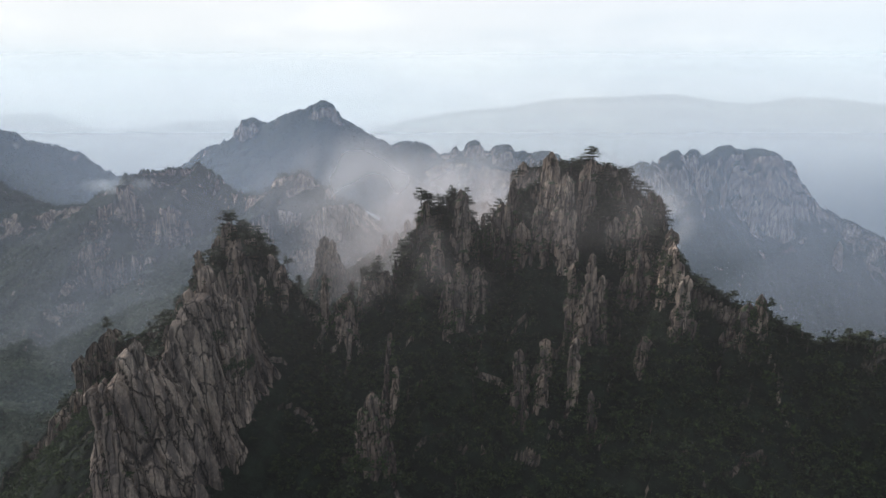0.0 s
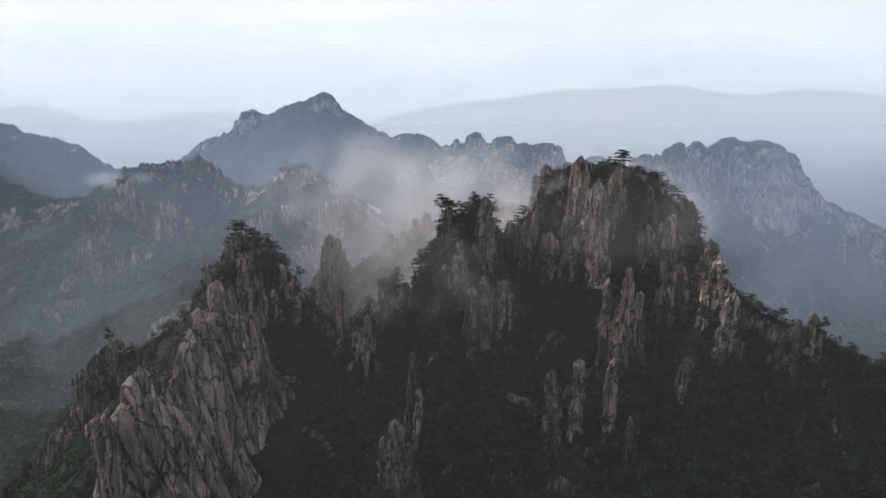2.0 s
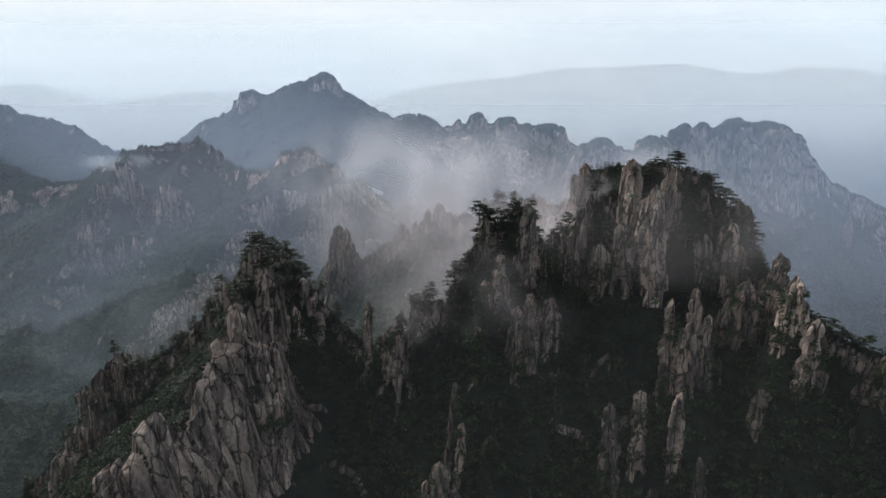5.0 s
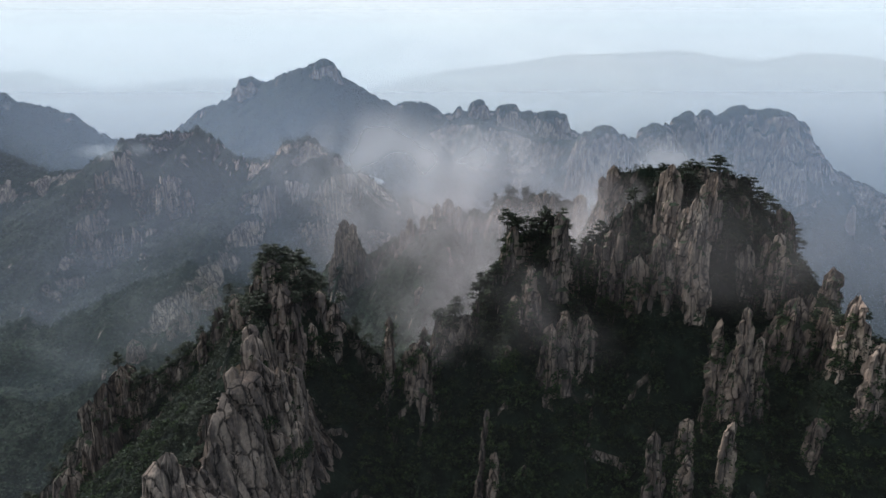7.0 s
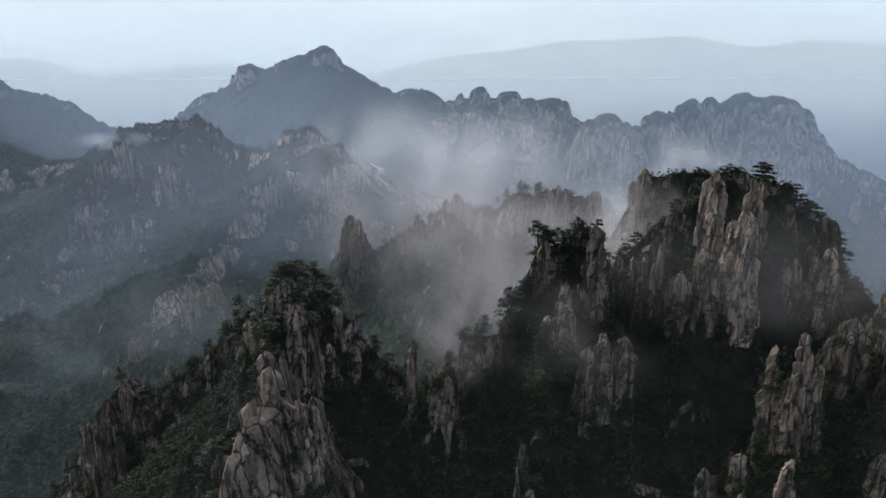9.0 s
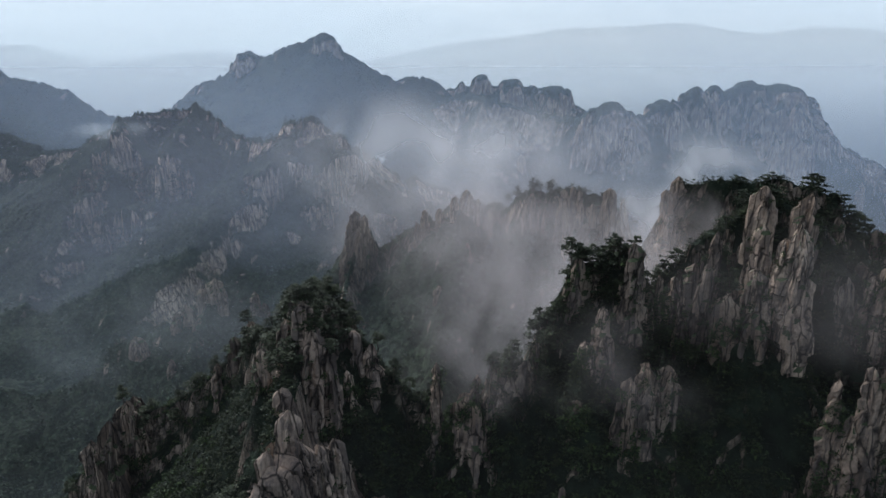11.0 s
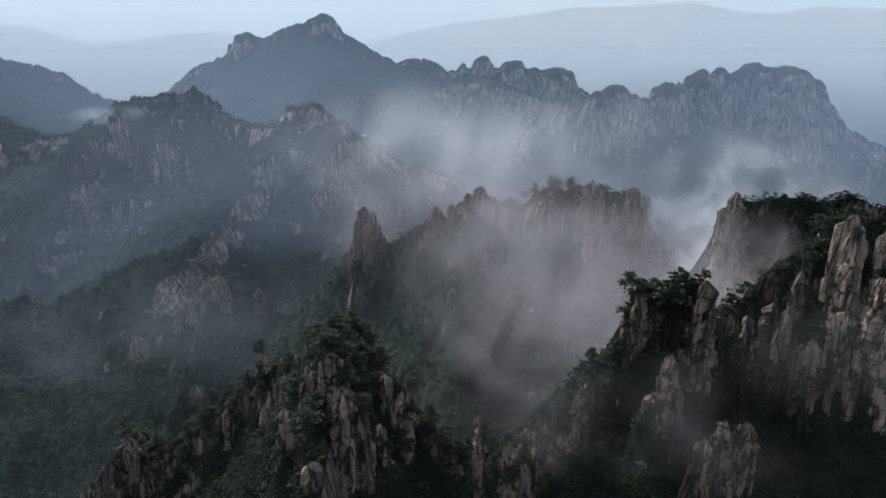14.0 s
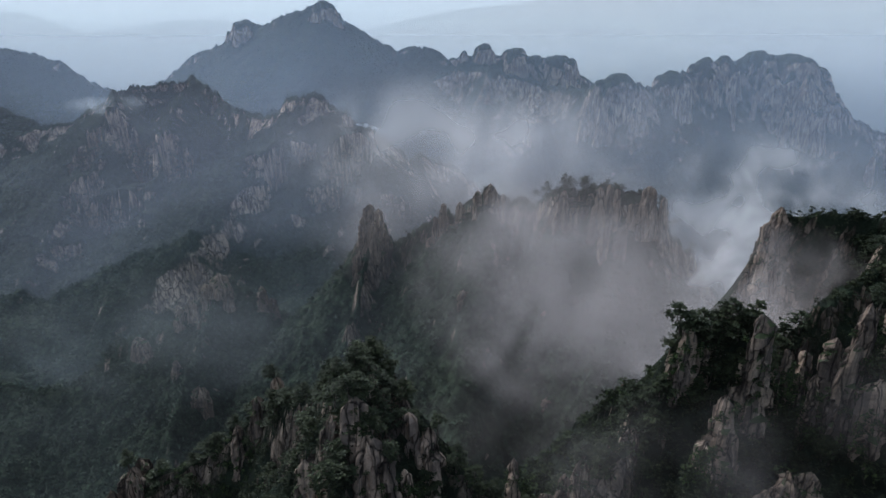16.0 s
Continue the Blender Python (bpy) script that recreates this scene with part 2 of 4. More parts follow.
def slope_cover(name, size=1.0, lo=0.5, hi=0.62, patch=0.012, mottle=1.0, tall=0.25, pale=1.0, wood_dim=1.0):
    """Mountain sides: granite where they are steep, woods and scrub where soil holds."""
    m, t, bs, L = base(name)
    geo = t.nodes.new("ShaderNodeNewGeometry")
    pos = geo.outputs["Position"]
    rock, rh = granite_colour(t, pos, size)
    rock = mixed(t, 1.0, rock, (pale, pale, pale), "MULTIPLY")
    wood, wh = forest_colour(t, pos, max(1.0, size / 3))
    # a factor below 1 puts shade into the woods' base colour
    wood = mixed(t, 1.0, wood, (wood_dim, wood_dim, wood_dim), "MULTIPLY")
    sep = t.nodes.new("ShaderNodeSeparateXYZ")
    L(geo.outputs["Normal"], sep.inputs[0])
    n1 = noise_node(t, pos, patch, 6.0, 0.65, (1, 1, 0.5))
    n2 = noise_node(t, pos, 0.09 / size, 4.0, 0.6, (1.0, 1.0, tall))
    f = maths(t, "ADD", sep.outputs[2], maths(t, "ADD", maths(t, "MULTIPLY_ADD", n1, 1.3 * mottle, -0.65 * mottle), maths(t, "MULTIPLY_ADD", n2, 0.7 * mottle, -0.35 * mottle)))
    rf = ramp(t, [(lo, (0.0,) * 3), (hi, (1.0,) * 3)])
    L(f, rf.inputs[0])
    L(mixed(t, rf.outputs[0], rock, wood), bs.inputs["Base Color"])
    bs.inputs["Roughness"].default_value = 0.95
    bs.inputs["Specular IOR Level"].default_value = 0.15
    bp = node(t, "ShaderNodeBump", inputs={"Strength": 1.0, "Distance": 1.6 * size})
    L(mixed(t, rf.outputs[0], rh, wh), bp.inputs["Height"]); L(bp.outputs[0], bs.inputs["Normal"])
    return m


def foliage(name, dark, mid, light):
    m, t, bs, L = base(name)
    geo = t.nodes.new("ShaderNodeNewGeometry")
    info = t.nodes.new("ShaderNodeObjectInfo")
    a = noise_node(t, geo.outputs["Position"], 0.09, 4.0)
    v = maths(t, "ADD", maths(t, "MULTIPLY", a, 0.55), maths(t, "MULTIPLY", geo.outputs["Random Per Island"], 0.45))
    v = maths(t, "ADD", v, maths(t, "MULTIPLY_ADD", info.outputs["Random"], 0.2, -0.1))
    r = ramp(t, [(0.25, dark), (0.5, mid), (0.8, light)])
    L(v, r.inputs[0]); L(r.outputs[0], bs.inputs["Base Color"])
    bs.inputs["Roughness"].default_value = 0.75
    bs.inputs["Specular IOR Level"].default_value = 0.2
    return m


def bark():
    m, t, bs, L = base("pine_bark")
    geo = t.nodes.new("ShaderNodeNewGeometry")
    r = ramp(t, [(0.3, (0.03, 0.024, 0.02)), (0.7, (0.11, 0.085, 0.068))])
    L(noise_node(t, geo.outputs["Position"], 6.0, 6.0, 0.7, (1, 1, 0.3)), r.inputs[0]); L(r.outputs[0], bs.inputs["Base Color"])
    bs.inputs["Roughness"].default_value = 0.95
    return m


def vapour(name, colour, thick, scale, stretch, lo, hi, fade=None, soft=False, feet=None):
    """Droplets in a thin sheet: what is not let through is scattered to both sides.
    fade: heights between which it thins out upwards; feet: likewise downwards; soft: it ends before the sheet's rim."""
    m = bpy.data.materials.new(name)
    m.use_nodes = True
    t = m.node_tree
    t.nodes.clear()
    L = t.links.new
    out = t.nodes.new("ShaderNodeOutputMaterial")
    geo = t.nodes.new("ShaderNodeNewGeometry")
    co = t.nodes.new("ShaderNodeTexCoord")
    d = node(t, "ShaderNodeBsdfDiffuse", inputs={"Color": (*colour, 1)})
    tl = node(t, "ShaderNodeBsdfTranslucent", inputs={"Color": (*colour, 1)})
    both = node(t, "ShaderNodeMixShader", inputs={0: 0.65})
    L(d.outputs[0], both.inputs[1]); L(tl.outputs[0], both.inputs[2])
    clear = t.nodes.new("ShaderNodeBsdfTransparent")
    n = noise_node(t, geo.outputs["Position"], scale, 2.2 if soft else 5.0, 0.5, stretch, 0.5)
    r = ramp(t, [(lo, (0.0,) * 3), (hi, (1.0,) * 3)], "EASE")
    L(n, r.inputs[0])
    a = maths(t, "MULTIPLY", r.outputs[0], thick)
    for span in (fade, feet):
        if span:
            sep = t.nodes.new("ShaderNodeSeparateXYZ")
            L(geo.outputs["Position"], sep.inputs[0])
            mr = node(t, "ShaderNodeMapRange", interpolation_type="SMOOTHSTEP", inputs={1: span[0], 2: span[1], 3: 1.0 if span is fade else 0.0, 4: 0.0 if span is fade else 1.0})
            L(sep.outputs[2], mr.inputs[0])
            a = maths(t, "MULTIPLY", a, mr.outputs[0])
    if soft:
        mp = node(t, "ShaderNodeMapping", inputs={"Location": (-1, -1, 0), "Scale": (2, 2, 0)})
        gr = node(t, "ShaderNodeTexGradient", gradient_type="SPHERICAL")
        L(co.outputs["UV"], mp.inputs[0]); L(mp.outputs[0], gr.inputs[0])
        torn = maths(t, "MULTIPLY_ADD", noise_node(t, geo.outputs["Position"], 0.6 * scale, 2.2, 0.5), 1.2, -0.62)
        body = node(t, "ShaderNodeMapRange", interpolation_type="SMOOTHSTEP", inputs={1: 0.0, 2: 0.55, 3: 0.0, 4: 1.0})
        L(maths(t, "ADD", gr.outputs[1], torn), body.inputs[0])
        rim = node(t, "ShaderNodeMapRange", interpolation_type="SMOOTHSTEP", inputs={1: 0.0, 2: 0.3, 3: 0.0, 4: 1.0})
        L(gr.outputs[1], rim.inputs[0])
        a = maths(t, "MULTIPLY", a, maths(t, "MULTIPLY", body.outputs[0], rim.outputs[0]))
    mix = t.nodes.new("ShaderNodeMixShader")
    L(a, mix.inputs[0]); L(clear.outputs[0], mix.inputs[1]); L(both.outputs[0], mix.inputs[2]); L(mix.outputs[0], out.inputs[0])
    return m


ROCK = granite("granite", 1.2, pale=0.85, streaks=0.78, split=0.26, dark=0.10)
ROCK_PALE = granite("pale_granite", 1.4, moss=0.95, pale=1.3, streaks=0.72, split=0.22, dark=0.06)
ROCK_FAR = granite("granite_coarse", 1.7, pale=0.8, streaks=0.6)
ROCK_RIDGE = granite("granite_ridge", 5.0, 0.8, 1.3, 0.4)
# near woods: same colour darkened, standing in for shade on the slopes
NEAR_SIDE = slope_cover("wooded_granite_side", 1.0, 0.24, 0.36, 0.03, 0.6, wood_dim=0.55)
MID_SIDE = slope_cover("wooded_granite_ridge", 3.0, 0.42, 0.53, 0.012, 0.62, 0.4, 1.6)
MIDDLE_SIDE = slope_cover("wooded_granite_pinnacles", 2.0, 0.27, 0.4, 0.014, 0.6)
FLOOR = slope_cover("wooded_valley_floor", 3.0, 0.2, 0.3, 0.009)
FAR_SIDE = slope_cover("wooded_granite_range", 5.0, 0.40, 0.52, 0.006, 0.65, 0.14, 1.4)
NEEDLES = foliage("pine_needles", (0.010, 0.014, 0.006), (0.017, 0.024, 0.009), (0.034, 0.042, 0.014))
LEAVES = foliage("broad_leaves", (0.008, 0.012, 0.005), (0.018, 0.030, 0.010), (0.058, 0.082, 0.022))
WOOD_LEAVES = foliage("woodland_leaves", (0.010, 0.018, 0.010), (0.020, 0.034, 0.017), (0.036, 0.054, 0.026))
BARK = bark()


# ---- ground ----
def valley(x, y):
    r = np.hypot(x, y)
    z = -190 - 520 * smooth(120, 700, x) * smooth(400, 1000, y) - 290 * smooth(1300, 3800, r) * (1 - 0.7 * smooth(120, 700, x)) + 40 * fbm(x / 420, y / 420, 4, 3) + 26 * ridged(x / 160, y / 160, 3, 8)
    return z


def build_ground():
    ang = np.concatenate([np.linspace(-180, -60, 41)[:-1], np.linspace(-60, 60, 241), np.linspace(60, 180, 41)[1:]])
    rad = np.concatenate([[0.5, 12, 26], 40 * np.exp(np.linspace(0, math.log(4950 / 40), 200))])
    A, R = np.meshgrid(np.radians(ang), rad)
    X, Y = R * np.sin(A), R * np.cos(A)
    Z = valley(X, Y)
    n, m = len(ang), len(rad)
    i = np.arange((m - 1) * n).reshape(m - 1, n)[:, :-1].ravel()
    faces = np.stack([i, i + 1, i + n + 1, i + n], -1)[:, ::-1]
    verts = np.stack([X, Y, Z], -1).reshape(-1, 3)
    me = mesh_of("ground", verts, faces, FLOOR, True)
    tagged(new("ground", me), "dark wooded valley floor far below the peaks", "ground", kind="structure")


build_ground()


# ---- mountains: heights ----
def near_detail(x, y, h, steep, amp=1.0, seed=20):
    """Granite joints: upright blocks of uneven height where the side is steep, soil and gullies elsewhere."""
    wx, wy = x + 2 * noise2(x / 9, y / 9, seed), y + 2 * noise2(x / 9 + 40, y / 9, seed + 1)
    a, ea = cells(wx / 11, wy / 9, seed + 2)
    b, eb = cells(wx / 4.4, wy / 3.8, seed + 7)
    s = smooth(0.95, 1.7, steep) * smooth(-0.2, 0.2, noise2(x / 24, y / 24, seed + 30)) * smooth(85, 125, h + 12 * noise2(x / 30, y / 30, seed + 31)) * smooth(125, 105, x)
    blocks = (a - 0.82) * 12 + (b - 0.6) * 5 - 2.5 * smooth(0.16, 0.0, ea)
    return h + amp * (s * blocks + (1 - s) * (a - 0.5) * 2.5 + 2.2 * fbm(x / 22, y / 22, 4, seed + 11))


def far_detail(x, y, h, size, seed, jag=1.0, block=0.16):
    k = size
    wx, wy = x + 0.5 * k * noise2(x / k, y / k, seed), y + 0.5 * k * noise2(x / k, y / k + 30, seed + 1)
    a, ea = cells(wx / (0.30 * k), wy / (0.30 * k), seed + 5)
    return h + k * (jag * 0.16 * (ridged(wx / k, wy / k, 5, seed + 2) - 0.6) + block * (a - 0.7) + 0.05 * fbm(x / (0.14 * k), y / (0.14 * k), 3, seed + 9))


LEFT_CRESTS = [
    ([(-87, 262, 158), (-103, 284, 138), (-117, 303, 126), (-143, 306, 104), (-166, 308, 92), (-192, 310, 62), (-220, 300, 28)], 16, 6, 1.05, 2.0, 1.9),
    ([(-87, 262, 158), (-84, 246, 153), (-84, 230, 149), (-84, 214, 145), (-88, 202, 137), (-94, 192, 129), (-101, 187, 119)], 26, 5, 2.3, 3.0),
    ([(-86, 254, 157), (-84.5, 278, 155), (-81, 294, 146)], 14, 6, 1.0, 2.5, 1.9),
    ([(-87, 262, 158), (-70, 265, 143), (-52, 262, 126), (-40, 260, 118)], 14, 6, 1.0, 1.5, 2.2),
]
RIGHT_CRESTS = [
    ([(-52, 262, 116), (-30, 258, 124), (-14, 262, 138), (-8, 267, 164), (6, 268, 170), (17, 270, 159), (30, 274, 171), (46, 280, 181), (60, 292, 184)], 15, 7, 1.05, 2.0, 2.2),
    ([(40, 319, 181), (55, 312, 183), (70, 302, 185), (85, 297, 180), (97, 292, 166), (104, 290, 150)], 18, 9, 1.0, 2.0, 2.0),
    ([(60, 292, 184), (66, 280, 178), (70, 268, 166)], 20, 8, 1.0, 5.0, 1.5),
    ([(-31, 254, 141), (-23, 253, 142)], 10, 4, 1.5, 1.5),
    ([(86, 290, 172), (86, 250, 156), (84, 226, 150), (92, 217, 146), (100, 211, 141), (106, 207, 138), (118, 201, 135), (138, 195, 133), (165, 190, 126), (210, 186, 104)], 14, 7, 0.9, 2.0, 1.6),
    ([(50, 264, 160), (52, 232, 130), (46, 214, 108), (38, 186, 80), (30, 150, 40)], 10, 6, 0.9),
    ([(2, 262, 146), (0, 246, 122), (-10, 224, 102), (-22, 205, 90), (-28, 168, 56)], 10, 6, 0.9),
    ([(84, 228, 138), (86, 204, 116), (90, 174, 85), (95, 140, 50)], 10, 6, 0.8),
]


PLANNED = {"left": [], "right": []}


def stand(side, x, y, z, w, h):
    """Notes where a column will stand, so that soil gathers round its foot."""
    PLANNED[side].append((x, y, z, w, h))


stand("left", -82.2, 243.5, 164.8, 5.2, 18.0)
stand("left", -79.6, 240.0, 158.0, 7.2, 30.0)
stand("left", -75.6, 241.0, 152.0, 4.4, 22.0)
stand("left", -87.5, 246.0, 159.0, 4.3, 17.0)
stand("left", -67.2, 262.0, 143.8, 6.4, 17.8)
stand("left", -72.0, 262.0, 149.0, 4.1, 20.7)
stand("left", -161.5, 297.0, 104.9, 8.8, 22.9)
stand("left", -165.5, 291.0, 100.1, 8.8, 29.3)
stand("left", -170.2, 286.0, 94.8, 8.2, 29.9)
stand("left", -172.7, 272.0, 74.8, 9.3, 34.9)
stand("left", -175.0, 268.0, 69.9, 7.0, 30.0)
stand("left", -158.3, 300.0, 94.7, 6.5, 16.9)
stand("left", -73.8, 274.0, 145.0, 5.2, 22.0)
stand("left", -72.6, 250.0, 142.0, 3.8, 7.0)
stand("left", -83.0, 220.0, 153.0, 3.8, 12.0)
stand("left", -91.7, 236.0, 155.6, 3.4, 11.0)
stand("right", 39.6, 316.0, 184.4, 6.4, 34.0)
stand("right", 33.9, 312.0, 180.1, 4.7, 28.9)
stand("right", 44.5, 264.0, 190.9, 5.8, 26.6)
stand("right", 48.2, 250.0, 183.3, 6.8, 33.9)
stand("right", 45.6, 252.0, 178.8, 5.1, 21.1)
stand("right", 62.4, 272.0, 187.4, 6.5, 26.7)
stand("right", 38.0, 250.0, 171.4, 5.5, 15.4)
stand("right", 28.0, 254.0, 180.5, 5.0, 36.0)
stand("right", 31.2, 250.0, 164.0, 6.3, 25.4)
stand("right", 24.0, 257.0, 171.0, 4.2, 26.0)
stand("right", 76.2, 280.0, 178.1, 3.9, 18.8)
stand("right", 70.6, 276.0, 175.0, 3.8, 15.1)
stand("right", 92.8, 285.0, 172.8, 3.8, 19.3)
stand("right", 97.5, 288.0, 170.8, 3.9, 20.3)
stand("right", 77.3, 255.0, 169.8, 5.4, 23.7)
stand("right", 74.7, 258.0, 166.3, 4.1, 16.5)
stand("right", 86.5, 240.0, 163.1, 4.8, 21.7)
stand("right", 78.6, 215.0, 162.0, 6.2, 18.0)
stand("right", 80.8, 207.0, 152.0, 5.2, 20.0)
stand("right", 78.6, 205.0, 143.5, 4.0, 22.0)
stand("right", 74.9, 235.0, 154.2, 10.5, 15.7)
stand("right", 70.8, 238.0, 148.1, 6.4, 15.1)
stand("right", 52.6, 221.0, 157.4, 3.1, 23.3)
stand("right", 55.5, 218.0, 149.8, 3.5, 25.6)
stand("right", 46.1, 222.0, 153.4, 3.8, 29.4)
stand("right", 49.7, 220.0, 144.7, 5.4, 21.1)
stand("right", 44.6, 205.0, 131.7, 4.4, 29.3)
stand("right", 49.0, 200.0, 114.9, 2.8, 19.3)
stand("right", 35.5, 212.0, 129.0, 3.4, 14.3)
stand("right", 34.0, 206.0, 121.2, 4.6, 22.2)
stand("right", 26.5, 210.0, 125.9, 4.5, 23.0)
stand("right", 68.5, 208.0, 130.5, 5.8, 22.5)
stand("right", 73.7, 206.0, 127.1, 3.9, 16.6)
stand("right", 104.0, 202.0, 147.0, 5.4, 10.5)
stand("right", 100.3, 203.0, 143.8, 5.5, 7.1)
stand("right", -18.4, 215.0, 130.6, 1.5, 25.3)
stand("right", -16.1, 212.0, 119.0, 2.4, 17.3)
stand("right", -22.7, 193.0, 117.1, 5.9, 23.2)
stand("right", -19.0, 191.0, 110.4, 4.5, 17.4)
stand("right", -26.2, 194.0, 111.5, 3.9, 19.7)
stand("right", -7.7, 215.0, 113.3, 1.9, 7.0)
stand("right", 2.2, 236.0, 146.7, 4.8, 21.2)
stand("right", 6.6, 237.0, 150.5, 4.8, 21.2)
stand("right", 13.7, 240.0, 147.7, 4.9, 19.9)
stand("right", -7.8, 245.0, 152.8, 3.7, 9.2)
stand("right", -10.4, 239.0, 138.6, 4.5, 6.9)
stand("right", -2.4, 249.5, 161.0, 4.4, 15.0)
stand("right", -7.3, 262.0, 170.8, 5.7, 17.3)
stand("right", -2.4, 266.0, 168.5, 4.4, 15.8)
stand("right", 7.2, 258.0, 176.1, 5.8, 28.4)
stand("right", 3.3, 266.0, 173.3, 4.0, 18.4)
stand("right", 16.5, 262.0, 166.0, 2.5, 16.0)
stand("right", 20.4, 262.0, 165.5, 2.6, 18.0)
stand("right", 22.3, 259.0, 161.0, 2.6, 18.0)
stand("right", 13.1, 260.0, 162.0, 2.4, 16.0)
stand("right", -47.8, 252.0, 143.6, 2.8, 21.3)
stand("right", -36.4, 250.0, 140.8, 2.6, 15.5)
stand("right", -39.0, 248.0, 135.5, 6.4, 14.0)
stand("right", -33.7, 249.0, 134.5, 3.4, 13.4)
stand("right", -19.6, 255.0, 148.3, 1.7, 15.7)
stand("right", -42.6, 250.0, 132.0, 3.9, 11.2)
stand("left", -115.3, 303.0, 134.1, 5.7, 25.4)
stand("left", -120.0, 299.0, 130.2, 5.3, 20.9)
stand("left", -110.1, 303.0, 129.9, 4.2, 16.9)
stand("left", -163.1, 306.0, 102.5, 5.8, 18.5)
stand("left", -168.0, 304.0, 96.0, 6.3, 19.9)
stand("left", -172.3, 302.0, 93.0, 5.4, 15.2)
stand("left", -127.7, 300.0, 119.3, 4.0, 15.1)


def aprons(side, x, y, h):
    """Wooded soil heaped against the feet of the columns."""
    for cx, cy, cz, w, tall in PLANNED[side]:
        d = np.maximum(np.hypot(x - cx, (y - cy - 0.25 * w) * 0.8) - 0.45 * w, 0)
        h = np.maximum(h, cz - 1.02 * tall - (3.2 if side == "left" else 2.0) * d)
    return h


def heights(crests, x, y):
    h = np.full_like(x, -1e4)
    for line, *shape in crests:
        h = np.maximum(h, crest(x, y, line, *shape))
    return h


def near_height(crests, x, y, amp, seed):
    e = 2.0
    h = aprons("left" if crests is LEFT_CRESTS else "right", x, y, heights(crests, x, y))
    bare = heights(crests, x, y)
    steep = np.where(h > bare + 0.5, 0.8, np.hypot(heights(crests, x + e, y) - bare, heights(crests, x, y + e) - bare) / e)
    return near_detail(x, y, h, steep, amp, seed)


def left_height(x, y):
    return near_height(LEFT_CRESTS, x, y, 1.0, 20)


def right_height(x, y):
    return near_height(RIGHT_CRESTS, x, y, 1.0, 60)


MIDDLE_CRESTS = [
    ([(-132, 676, 78), (-120, 676, 82), (-104, 684, 52), (-73, 668, 74), (-60, 668, 82), (-40, 646, 98), (-23, 628, 108), (4, 600, 112), (22, 570, 128), (40, 566, 129), (60, 566, 128), (79, 566, 127), (97, 566, 105), (117, 570, 84), (152, 580, 44)], 34, 10, 1.0),
    ([(-122, 670, 70), (-130, 640, 36), (-136, 600, 12)], 24, 9, 0.9),
    ([(-23, 628, 108), (-36, 550, 62), (-46, 490, 30), (-58, 430, 4), (-70, 370, -40)], 8, 14, 1.0, 6.0),
    ([(52, 562, 120), (51, 526, 80), (43, 480, 50), (30, 430, 0)], 8, 14, 1.0, 6.0),
]
SPUR_CRESTS = [
    ([(-243, 726, -17), (-283, 724, -4), (-305, 712, -24), (-321, 708, -38), (-420, 760, -90)], 14, 8, 0.8),
    ([(-283, 724, -4), (-286, 690, -28), (-282, 620, -48), (-274, 560, -60), (-250, 480, -110)], 12, 8, 0.8),
]
RIDGE_CRESTS = [
    ([(-1450, 1900, -60), (-1173, 1900, -36), (-1057, 1900, -14), (-968, 1850, 33), (-884, 1830, 81), (-827, 1900, 78), (-756, 2000, 95), (-670, 1900, 71), (-562, 1750, 37), (-416, 1500, 48), (-343, 1350, 102), (-294, 1320, 120), (-255, 1320, 100), (-206, 1330, 63), (-149, 1400, 6), (-108, 1500, -29), (-47, 1550, -58), (33, 1600, -122), (106, 1650, -177)], 50, 30, 0.75),
    ([(-294, 1320, 120), (-245, 1290, 7), (-217, 1200, -63), (-224, 1100, -110), (-235, 950, -150)], 25, 20, 0.6),
    ([(-756, 2000, 95), (-670, 1600, 37), (-610, 1400, -13), (-621, 1300, -79), (-613, 1150, -137), (-589, 1000, -180)], 25, 20, 0.6),
    ([(-416, 1500, 48), (-386, 1268, -19), (-390, 1150, -97), (-358, 950, -140)], 25, 20, 0.6),
    ([(-884, 1830, 81), (-733, 1430, 4), (-749, 1350, -58), (-750, 1200, -112), (-725, 1050, -165)], 25, 20, 0.6),
]
SUMMIT_CRESTS = [([(-1600, 3250, -120), (-1301, 3200, 17), (-1167, 3150, 114), (-993, 3100, 175), (-896, 3100, 252), (-838, 3050, 228), (-702, 2950, 283), (-622, 2900, 300), (-524, 2894, 323), (-442, 2900, 265), (-353, 2900, 204), (-239, 2900, 151), (-134, 2900, 165), (-30, 2900, 116), (60, 2900, 40)], 40, 50, 0.62)]
WALL_CRESTS = [([(-150, 2800, 40), (-54, 2750, 75), (76, 2700, 108), (133, 2600, 104), (239, 2600, 80), (345, 2600, 43), (451, 2500, 35), (518, 2450, 64), (592, 2400, 73), (634, 2400, 47), (772, 2500, 74), (947, 2650, 115), (1010, 2700, 89), (1063, 2750, 120), (1123, 2800, 92), (1255, 2900, 129), (1342, 2900, 95), (1433, 2900, 115), (1480, 2900, 84), (1560, 2900, 30), (1625, 2900, -20), (1706, 2900, -123), (1862, 2900, -191), (2232, 2900, -369)], 110, 60, 0.95)]
TEETH_CRESTS = [([(-80, 3476, 27), (12, 3476, 76), (68, 3476, 112), (110, 3476, 96), (166, 3476, 142), (209, 3476, 102), (328, 3476, 118), (422, 3476, 80), (536, 3476, 80), (609, 3476, 38), (698, 3476, -17), (821, 3476, -101)], 40, 30, 0.8)]
